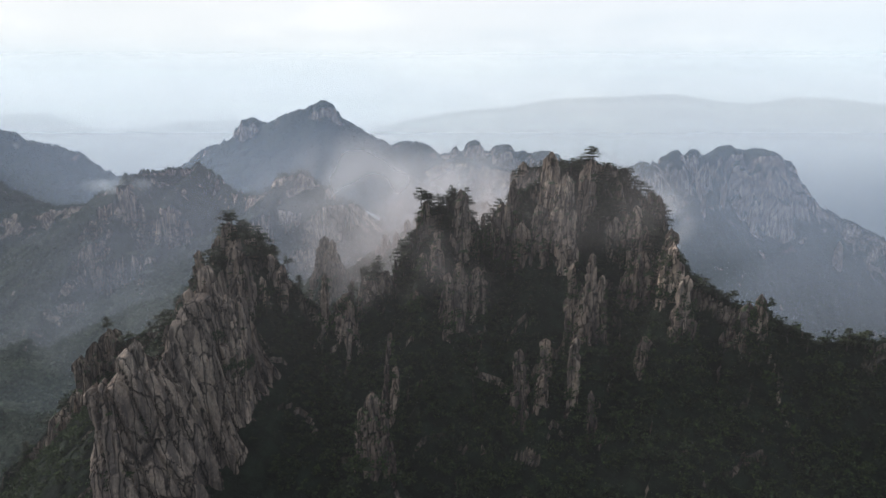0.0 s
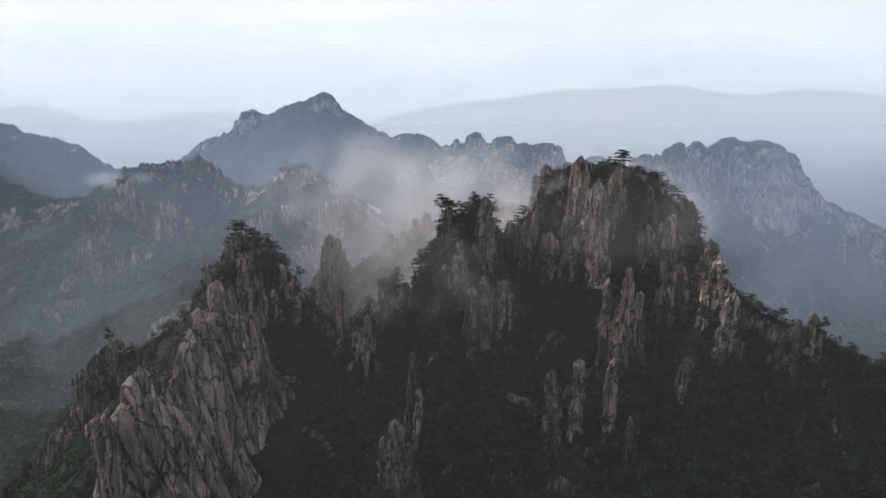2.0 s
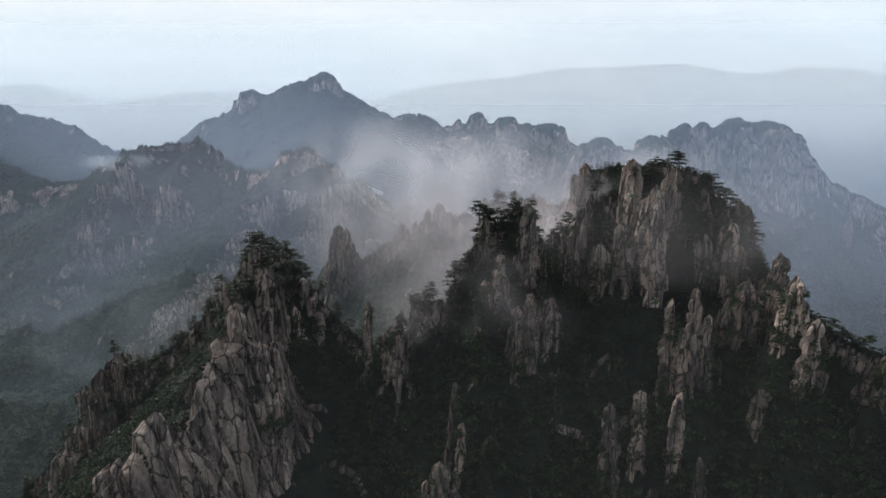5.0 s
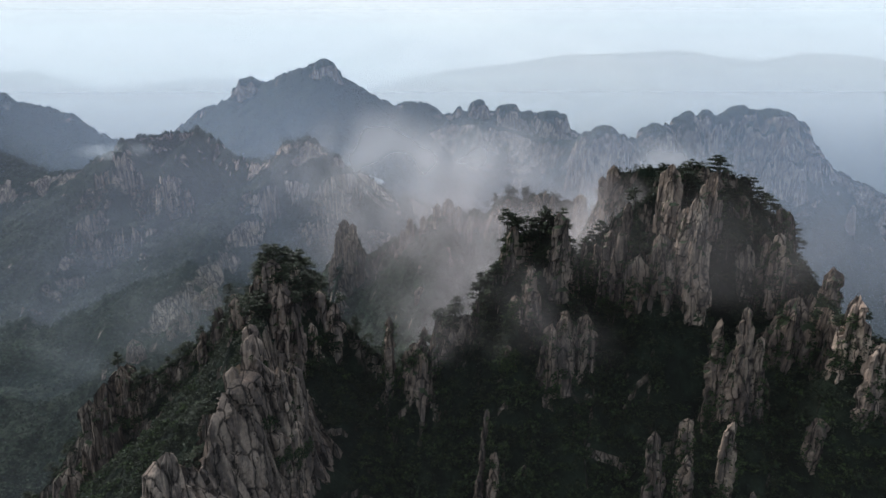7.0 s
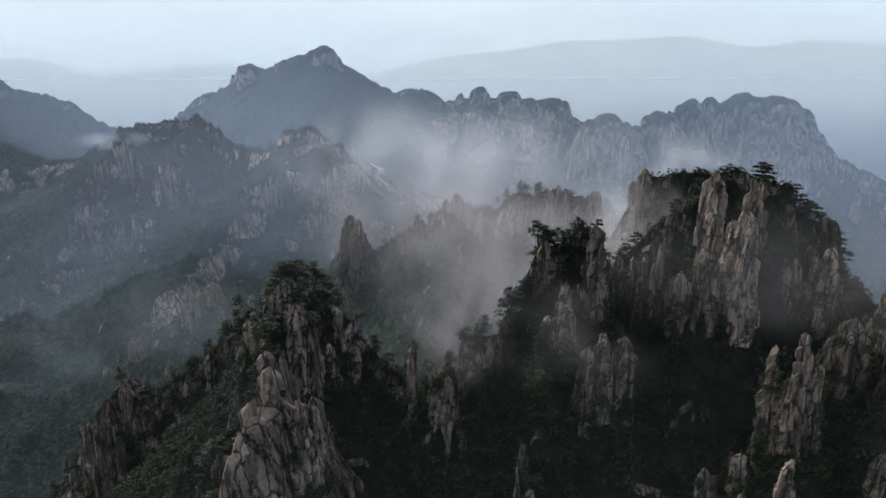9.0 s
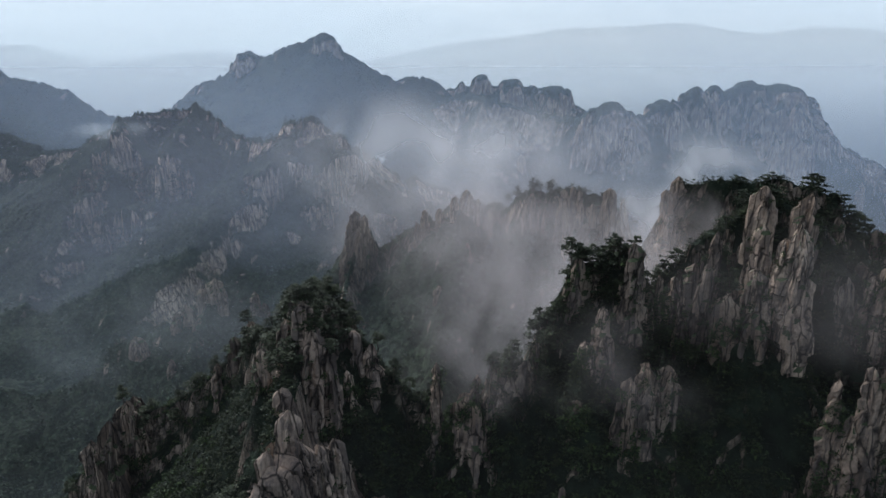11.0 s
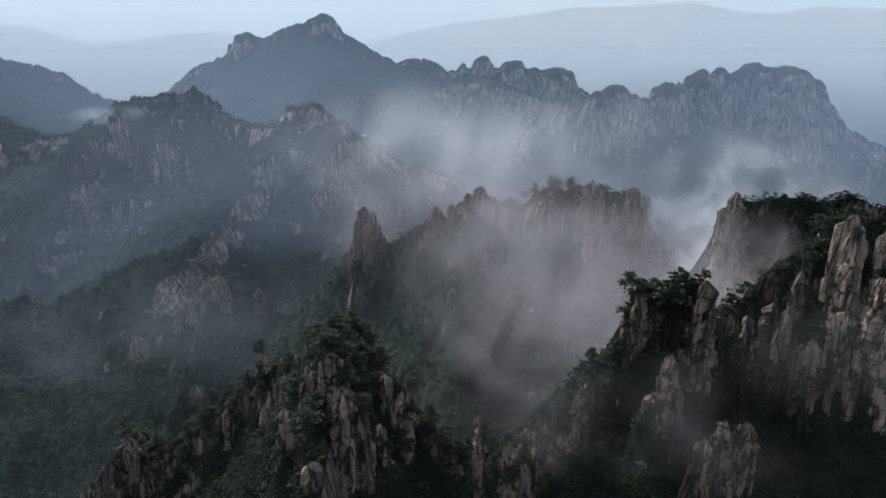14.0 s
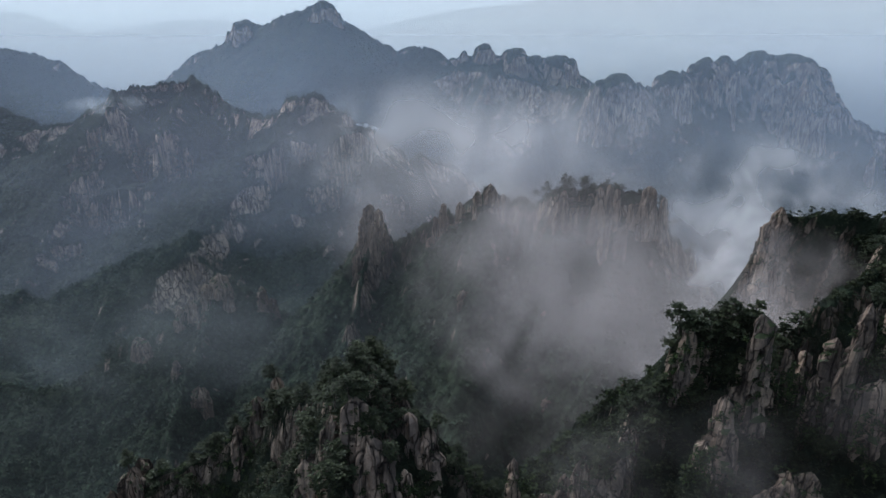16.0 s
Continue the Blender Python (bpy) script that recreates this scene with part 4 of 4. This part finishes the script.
def pine(seed, height, spread, tiers, bend):
    """A wind-shaped mountain pine: crooked trunk, level limbs, flat pads of needles."""
    rng = np.random.default_rng(seed)
    thing = new("pine_tree")
    zs = np.linspace(-1.2, height, 9)
    u = np.clip(zs / height, 0, 1)
    off = np.stack([bend * height * u ** 1.5 + 0.1 * np.sin(u * 7 + seed), 0.12 * np.sin(u * 5 + 2 * seed)], -1)
    tv = tube(np.column_stack([off, zs]), 0.20 * height / 6 * (1.25 - u))
    part("trunk", mesh_of("trunk", *tv, BARK, True), thing, "crooked dark trunk")
    limbs, pads = [], []
    for k in range(tiers):
        f = 0.22 + 0.78 * (k + 1) / tiers
        z0 = f * height
        o = np.array([np.interp(z0, zs, off[:, 0]), np.interp(z0, zs, off[:, 1])])
        for b in range(rng.integers(3, 6) if k < tiers - 1 else 3):
            a = rng.uniform(0, 2 * np.pi)
            reach = spread * rng.uniform(0.45, 1.0) * (1.05 - 0.45 * f) * (1 if k < tiers - 1 else 0.5)
            end = np.array([o[0] + reach * math.cos(a), o[1] + reach * math.sin(a), z0 + rng.uniform(-0.1, 0.35)])
            mid = (np.array([*o, z0 - 0.35]) + end) / 2 + [0, 0, 0.1]
            limbs.append(tube([[*o, z0 - 0.4], mid, end], [0.07, 0.05, 0.02], 4))
            c = (np.array([*o, z0]) + 2 * end) / 3
            pts = dome(rng, 40, 0.62 * reach + 0.35, 0.5 * reach + 0.35, 0.34, 0.1) + c
            pads.append(shards(rng, pts, 0.30, 0.35))
    part("limbs", mesh_of("limbs", *joined(limbs), BARK, True), thing)
    part("crown", mesh_of("crown", *joined(pads), NEEDLES, False), thing, "dark green needle pads in level tiers")
    return tagged(thing, "dark green mountain pine with level branches on rock", "tree", "pines on the peaks")


PINES = [pine(11, 5.0, 3.8, 4, 0.10), pine(12, 4.2, 3.6, 3, -0.12), pine(13, 6.0, 3.2, 5, 0.04), pine(14, 3.6, 3.9, 3, 0.22), pine(15, 4.8, 4.0, 4, -0.05)]
pine_rng = np.random.default_rng(9)
used = [False] * len(PINES)


def plant(x, y, z, size=1.0, kind=None):
    fun = left_height if x < -45 else right_height
    if y < 400:
        z = float(fun(np.array([x]), np.array([y]))[0]) - 0.3
        for cx, cy, cz, cw, ch in STANDING:
            if math.hypot(x - cx, y - cy) < 0.4 * cw:
                z = max(z, cz - 1.0)
    k = int(pine_rng.integers(len(PINES))) if kind is None else kind
    m = Matrix.Translation((x, y, z)) @ Matrix.Rotation(float(pine_rng.uniform(0, 6.28)), 4, "Z")
    ob = PINES[k]
    if used[k]:
        ob = copy_thing(ob, m)
    else:
        used[k] = True
        ob.matrix_basis = m
    ob.scale = (size,) * 3
    return ob


# single pines that stand against the sky
plant(54.6, 298.0, 186.0, 1.15)
plant(60.1, 300.0, 185.8, 1.15)
plant(70.4, 296.0, 186.3, 1.15)
plant(75.5, 294.0, 185.5, 1.15)
plant(79.9, 292.0, 182.8, 1.15)
plant(86.1, 290.0, 177.4, 1.15)
plant(92.0, 288.0, 170.2, 1.15)
plant(83.0, 252.0, 158.5, 1.15)
plant(88.8, 248.0, 160.6, 1.15)
plant(-2.3, 268.0, 169.6, 1.15)
plant(3.5, 266.0, 171.4, 1.15)
plant(-8.4, 266.0, 164.8, 1.15)
plant(-11.5, 262.0, 158.4, 1.15)
plant(-16.2, 258.0, 150.2, 1.15)
plant(49.9, 302.0, 184.4, 1.15)
plant(-28.4, 251.0, 141.6, 1.35, 2)
plant(-1.5, 264.8, 166.0, 1.35, 2)
plant(4.2, 265.3, 168.0, 1.3, 0)
plant(-6.0, 266.0, 162.0, 1.2, 4)
plant(65.5, 297.0, 186.2, 1.15)
plant(82.0, 217.0, 159.7, 1.15)
plant(89.8, 216.0, 148.0, 1.15)
plant(94.0, 214.0, 145.5, 1.15)
plant(97.5, 212.0, 144.6, 1.15)
plant(111.8, 200.0, 135.8, 1.15)
plant(117.3, 198.0, 133.7, 1.15)
plant(128.3, 195.0, 132.4, 1.15)
plant(133.1, 194.0, 131.6, 1.15)
plant(-82.5, 262.0, 158.2, 1.15)
plant(-77.9, 263.0, 156.3, 1.15)
plant(-91.3, 262.0, 155.3, 1.15)
plant(-95.9, 262.0, 152.5, 1.15)
plant(-74.6, 264.0, 151.8, 1.15)
plant(-71.6, 266.0, 144.6, 1.15)
plant(-65.2, 264.0, 133.3, 1.15)
plant(-60.5, 262.0, 127.1, 1.15)
plant(-56.2, 262.0, 124.0, 1.15)
plant(-99.3, 262.0, 146.1, 1.15)
plant(-52.2, 262.0, 119.8, 1.15)
plant(80.6, 255.0, 160.3, 1.15)
plant(23.5, 566.0, 128.3, 1.35)
plant(34.7, 564.0, 130.0, 1.35)
plant(29.4, 566.0, 128.3, 1.35)
plant(53.1, 566.0, 127.0, 1.35)
plant(59.1, 566.0, 126.2, 1.35)
plant(99.3, 560.0, 103.1, 1.35)
plant(8.2, 592.0, 114.6, 1.35)
plant(-5.8, 266.0, 167.6, 1.25)
plant(0.1, 264.0, 171.3, 1.25)
plant(5.1, 262.0, 172.8, 1.25)
plant(-14.3, 260.0, 154.3, 1.25)
plant(18.1, 268.0, 167.1, 1.25)
plant(23.4, 266.0, 168.5, 1.25)
plant(29.5, 262.0, 167.7, 1.25)
plant(59.3, 302.0, 185.5, 1.25)
plant(63.6, 300.0, 186.2, 1.25)
plant(73.6, 296.0, 186.3, 1.25)
plant(88.6, 289.0, 174.1, 1.25)
plant(95.2, 286.0, 165.5, 1.25)
plant(-3.8, 262.0, 171.7, 1.25)
plant(-6.3, 262.0, 168.7, 1.25)
plant(1.1, 264.0, 171.6, 1.25)
plant(5.2, 262.0, 173.2, 1.25)


# pines along the crests of the near peaks
def crest_pines(crests, fun, count, seed, spread=5.0):
    rng = np.random.default_rng(seed)
    for _ in range(count):
        line = crests[int(rng.integers(len(crests)))] if rng.random() < 0.35 else crests[0]
        pts = line[0]
        k = int(rng.integers(len(pts) - 1))
        s = rng.random()
        p = np.array(pts[k]) * (1 - s) + np.array(pts[k + 1]) * s
        x, y = p[0] + rng.normal(0, spread), p[1] + rng.normal(0, spread)
        if math.hypot(x - 39, y - 314) < 9:   # the bare horn
            continue
        z = float(fun(np.array([x]), np.array([y]))[0])
        plant(x, y, z, float(rng.uniform(0.9, 1.4)))


crest_pines(LEFT_CRESTS, left_height, 55, 1)
crest_pines(RIGHT_CRESTS, right_height, 60, 2)
crest_pines(RIGHT_CRESTS[1:3], right_height, 22, 3, 4.0)
crest_pines([([(-84, 236, 160), (-82, 246, 160), (-72, 252, 150)],)], left_height, 16, 4, 3.5)

crest_pines([([(-12, 263, 160), (-2, 264, 168), (8, 265, 170), (14, 263, 160)],)], right_height, 26, 6, 3.0)
crest_pines([([(10, 262, 160), (18, 258, 160), (24, 254, 160), (34, 256, 165)],)], right_height, 18, 8, 2.5)
crest_pines([([(-87, 262, 158), (-84.5, 278, 156), (-81, 292, 147)],)], left_height, 26, 7, 4.0)


def crown_of(x0, x1, count, seed):
    """Pines along the top of the misty pinnacles."""
    rng = np.random.default_rng(seed)
    line = np.array(MIDDLE_CRESTS[0][0], float)
    fun = mid_fun(MIDDLE_CRESTS, 30, 100)
    for x in rng.uniform(x0, x1, count):
        y = float(np.interp(x, line[:, 0], line[:, 1])) + float(rng.normal(-3, 4))
        plant(float(x), y, float(fun(np.array([x]), np.array([y]))[0]) - 0.4, float(rng.uniform(1.2, 1.7)))


def mid_fun(crests, size, seed, jag=1.0, block=0.16):
    return lambda x, y: np.maximum(far_detail(x, y, heights(crests, x, y), size, seed, jag, block), valley(x, y))


crown_of(14, 66, 36, 21)
crown_of(68, 96, 10, 22)
crown_of(-60, 10, 10, 23)


# ---- woods on the slopes ----
def tufts(rng, centres, size, flat):
    """Leaf tufts as single three-cornered faces."""
    n = len(centres)
    d = rng.normal(size=(n, 3, 3)) * [1, 1, flat]
    d -= d.mean(1, keepdims=True)
    d *= size / (np.linalg.norm(d, axis=2).mean(1)[:, None, None] + 1e-6)
    return (centres[:, None, :] + d).reshape(-1, 3)


def broad_crown(rng, n, leaf=0.23):
    """A lumpy crown of several clusters."""
    out = []
    for k in range(5):
        a, r = rng.uniform(0, 6.28), rng.uniform(0.1, 0.6)
        q = rng.uniform(0.4, 0.65)
        out.append(dome(rng, n // 5, q, q, 0.8 * q, 0.65) + [r * math.cos(a), r * math.sin(a), rng.uniform(0.0, 0.5)])
    return tufts(rng, np.concatenate(out), leaf, 0.8)


def pine_crown(rng, n, leaf=0.2):
    """Level pads one above the other, leaning with the wind."""
    out, lean = [], rng.normal(0, 0.15, 2)
    for k in range(3):
        q = 1.0 - 0.25 * k
        for _ in range(4):
            a = rng.uniform(0, 6.28)
            out.append(dome(rng, n // 12, 0.6 * q, 0.5 * q, 0.14, 0.1) + [0.5 * q * math.cos(a) + k * lean[0], 0.5 * q * math.sin(a) + k * lean[1], 0.12 + 0.3 * k])
    return tufts(rng, np.concatenate(out), leaf, 0.45)


def woods(name, label, fun, box, count, n, sizes, seed, keep, material, form=broad_crown, leaf=0.2, sit=0.2):
    """Many crowns over a slope as one mesh."""
    rng = np.random.default_rng(seed)
    x, y = rng.uniform(box[0], box[1], count), rng.uniform(box[2], box[3], count)
    e = 1.5
    z = fun(x, y)
    gx, gy = (fun(x + e, y) - fun(x - e, y)) / (2 * e), (fun(x, y + e) - fun(x, y - e)) / (2 * e)
    ok = keep(x, y, z, np.hypot(gx, gy), rng) & (gy > -1.3)
    x, y, z = x[ok], y[ok], z[ok]
    protos = [form(rng, n, leaf) for _ in range(8)]
    V, k = [], 0
    which = rng.integers(0, 8, len(x))
    for p in range(8):
        i = np.flatnonzero(which == p)
        s = rng.uniform(*sizes, len(i))
        v = protos[p][None] * (s[:, None, None] * np.stack([np.ones(len(i)), np.ones(len(i)), rng.uniform(0.8, 1.3, len(i))], -1)[:, None, :])
        a = rng.uniform(0, 2 * np.pi, len(i))
        c, sn = np.cos(a)[:, None], np.sin(a)[:, None]
        v = np.stack([v[..., 0] * c - v[..., 1] * sn, v[..., 0] * sn + v[..., 1] * c, v[..., 2]], -1)
        v += np.stack([x[i], y[i], z[i] + sit * s], -1)[:, None, :]
        V.append(v.reshape(-1, 3))
    V = np.concatenate(V)
    me = mesh_of(name, V, np.arange(len(V)).reshape(-1, 3), material, False)
    return tagged(new(name, me), label, "woods", kind="stuff")


def near_keep(limit, low, high):
    """Crowns where soil holds, between two heights."""
    def keep(x, y, z, g, rng):
        slab = (x > -106) & (x < -58) & (y < 182 + 1.49 * (x + 97)) & (rng.random(len(x)) < 0.95)
        zz = z + rng.normal(0, 8, len(x))
        return (g < limit + rng.normal(0, 0.5, len(x))) & (noise2(x / 16, y / 16, 77) > -0.7) & (zz > low) & (zz < high) & ~slab
    return keep


LEFT_BOX, RIGHT_BOX = (-235, -34, 165, 325), (-58, 195, 150, 325)
woods("scrub", "dark green broadleaf scrub on the lower slope", left_height, LEFT_BOX, 5500, 62, (1.1, 2.4), 31, near_keep(3.4, 25, 112), LEAVES)
woods("scrub", "dark green broadleaf trees on a steep slope", right_height, RIGHT_BOX, 8000, 50, (1.6, 3.6), 32, near_keep(3.4, 30, 130), LEAVES)
woods("pine_scrub", "dark stunted pines on granite ledges", left_height, LEFT_BOX, 14000, 40, (1.2, 2.3), 37, near_keep(3.4, 95, 300), NEEDLES, pine_crown, sit=-0.12)
woods("pine_scrub", "dark stunted pines on granite ledges", right_height, RIGHT_BOX, 17000, 40, (1.2, 2.5), 38, near_keep(3.4, 112, 300), NEEDLES, pine_crown, sit=-0.12)


def ledge_scrub():
    """Bushes that hold on in the joints of the columns."""
    rng = np.random.default_rng(51)
    protos = [broad_crown(rng, 50) for _ in range(3)] + [pine_crown(rng, 60) for _ in range(3)]
    V = []
    for x, y, z, w, h in STANDING:
        for _ in range(int(rng.integers(24, 38) * (1.6 if x > 60 else 1.0)) if x > -50 else int(rng.integers(5, 12))):
            a, s = rng.uniform(-3.1, 0.0), rng.uniform(0.9, 2.4) if x > -50 else rng.uniform(0.8, 1.8)
            u = rng.uniform(0.05, 1.25) ** 0.7
            s = s * (0.65 + 0.6 * u)
            p = protos[int(rng.integers(6))] * [s, s, s * rng.uniform(0.8, 1.5)]
            V.append(p + [x + 0.52 * w * math.cos(a), y + 0.52 * w * math.sin(a), z - u * h])
        # a skirt of bushes round the foot
        for _ in range(int(2.2 * w) + 4):
            a, s = rng.uniform(-3.3, 0.2), rng.uniform(1.1, 2.4)
            p = protos[int(rng.integers(6))] * [s, s, s * rng.uniform(0.9, 1.7)]
            V.append(p + [x + 0.72 * w * math.cos(a), y + 0.62 * w * math.sin(a), z - h * rng.uniform(0.93, 1.1)])
    V = np.concatenate(V)
    tagged(new("scrub", mesh_of("scrub", V, np.arange(len(V)).reshape(-1, 3), LEAVES, False)), "dark bushes rooted in rock joints", "scrub", kind="stuff")


ledge_scrub()


def mid_keep(x, y, z, g, rng):
    return (g < 2.0 + rng.normal(0, 0.5, len(x))) & (np.abs(np.arctan2(x + 40, y - 60)) < 0.75)


woods("woodland", "dark woods on the flanks of misty pinnacles", mid_fun(MIDDLE_CRESTS, 30, 100), (-260, 280, 380, 720), 4500, 30, (2.2, 4.2), 33, mid_keep, WOOD_LEAVES, leaf=0.36)
woods("woodland", "dark woods on a valley spur", mid_fun(SPUR_CRESTS, 30, 130), (-480, -140, 430, 800), 8000, 20, (2.2, 4.4), 34, mid_keep, WOOD_LEAVES, leaf=0.36)
woods("woodland", "dense dark woods on a mountain flank", mid_fun(RIDGE_CRESTS, 90, 160, 0.9, 0.02), (-1000, 250, 830, 1650), 22000, 14, (3.2, 6.0), 35, mid_keep, WOOD_LEAVES, leaf=0.36)
woods("woodland", "dense dark woods on the valley floor", valley, (-700, 500, 330, 900), 14000, 16, (2.6, 5.4), 36, mid_keep, WOOD_LEAVES, leaf=0.36)


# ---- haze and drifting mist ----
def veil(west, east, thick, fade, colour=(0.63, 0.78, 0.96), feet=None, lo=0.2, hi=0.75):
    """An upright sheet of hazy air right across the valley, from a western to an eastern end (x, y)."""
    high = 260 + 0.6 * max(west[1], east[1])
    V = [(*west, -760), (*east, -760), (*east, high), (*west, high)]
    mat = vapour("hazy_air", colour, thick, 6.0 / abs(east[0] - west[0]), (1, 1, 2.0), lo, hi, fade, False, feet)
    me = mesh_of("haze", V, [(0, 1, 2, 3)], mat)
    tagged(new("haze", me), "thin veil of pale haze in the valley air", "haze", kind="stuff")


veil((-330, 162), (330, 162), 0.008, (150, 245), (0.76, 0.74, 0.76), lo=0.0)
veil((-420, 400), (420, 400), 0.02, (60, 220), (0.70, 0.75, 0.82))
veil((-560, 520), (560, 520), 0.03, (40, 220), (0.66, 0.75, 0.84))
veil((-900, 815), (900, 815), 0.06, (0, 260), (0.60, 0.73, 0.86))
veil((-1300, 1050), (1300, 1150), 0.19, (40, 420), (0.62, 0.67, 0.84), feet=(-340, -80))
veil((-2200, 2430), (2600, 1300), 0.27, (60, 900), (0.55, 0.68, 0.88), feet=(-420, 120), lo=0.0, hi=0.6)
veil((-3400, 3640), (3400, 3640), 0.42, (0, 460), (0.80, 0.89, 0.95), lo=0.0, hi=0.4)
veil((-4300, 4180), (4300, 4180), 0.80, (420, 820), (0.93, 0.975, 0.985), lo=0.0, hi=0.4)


# the default colour has shade painted in; brighter wisps pass their own colour
def wisp(x, y, z, wide, high, thick, seed, lean=0.0, colour=(0.62, 0.565, 0.56)):
    """A drifting scrap of cloud: a few bowed sheets with ragged edges."""
    rng = np.random.default_rng(seed)
    thing = new("mist")
    thing.location = (x, y, z)
    for k in range(2):
        u, v = np.meshgrid(np.linspace(0, 1, 13), np.linspace(0, 1, 9))
        X = (u - 0.5) * wide * rng.uniform(0.8, 1.1) + rng.uniform(-0.1, 0.1) * wide + lean * (v - 0.5) * high
        Y = (k - 0.5) * 0.15 * wide + 0.12 * wide * np.sin(3 * u + seed + k) + 0.05 * high * np.cos(4 * v + k)
        Zz = (v - 0.5) * high * rng.uniform(0.8, 1.1)
        n, m = 13, 9
        i = np.arange((m - 1) * n).reshape(m - 1, n)[:, :-1].ravel()
        faces = np.stack([i, i + 1, i + n + 1, i + n], -1)
        me = mesh_of("mist", np.stack([X, Y, Zz], -1).reshape(-1, 3), faces, vapour("cloud_mist", colour, min(0.9, 1.3 * thick), 4.0 / wide, (1, 1, 0.8), 0.28, 0.80, soft=True), True)
        uv = me.uv_layers.new(name="UVMap")
        uv.data.foreach_set("uv", np.stack([u.ravel(), v.ravel()], -1)[faces.ravel()].astype(np.float32).ravel())
        part("mist_sheet", me, thing)
    tagged(thing, "drifting wisp of white mist between the peaks", "mist", kind="stuff")


wisp(118, 470, 130, 120, 160, 0.55, 1, colour=(0.82, 0.80, 0.81))
wisp(20, 480, 80, 260, 190, 0.33, 2)
wisp(-5, 432, 110, 190, 150, 0.28, 7)
wisp(-60, 720, 130, 300, 170, 0.31, 9, colour=(0.80, 0.77, 0.78))
wisp(-20, 246, 140, 84, 64, 0.075, 8)
wisp(-270, 600, 20, 330, 130, 0.05, 16, colour=(0.72, 0.78, 0.84))
wisp(-60, 700, 60, 320, 160, 0.20, 3)
wisp(-900, 1760, 52, 250, 50, 0.28, 4, colour=(0.72, 0.76, 0.80))
wisp(0, 392, 60, 300, 210, 0.05, 11)
wisp(28, 293, 160, 66, 66, 0.3, 12)
wisp(40, 660, 140, 270, 150, 0.16, 13, colour=(0.80, 0.77, 0.78))
wisp(44, 232, 176, 130, 56, 0.045, 15)
wisp(60, 900, 70, 460, 170, 0.08, 5)


def low_fill(y, thick, fade, feet):
    """A thin mist sheet added before the near peaks, below the height of flight, to lift their darks."""
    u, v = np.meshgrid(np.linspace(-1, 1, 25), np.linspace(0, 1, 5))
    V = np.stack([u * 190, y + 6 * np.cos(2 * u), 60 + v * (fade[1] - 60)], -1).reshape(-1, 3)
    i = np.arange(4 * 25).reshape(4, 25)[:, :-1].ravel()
    me = mesh_of("mist", V, np.stack([i, i + 1, i + 26, i + 25], -1), vapour("fill_mist", (0.85, 0.81, 0.81), thick, 0.02, (1, 1, 1.5), 0.1, 0.7, fade, False, feet), True)
    tagged(new("mist", me), "added faint grey mist sheet before the near peaks", "mist", kind="stuff")


# added sheets, set by the flight path, that brighten the dark slopes early on
low_fill(38, 0.022, (199, 205), (158, 178))
low_fill(70, 0.011, (199, 209), (164, 192))
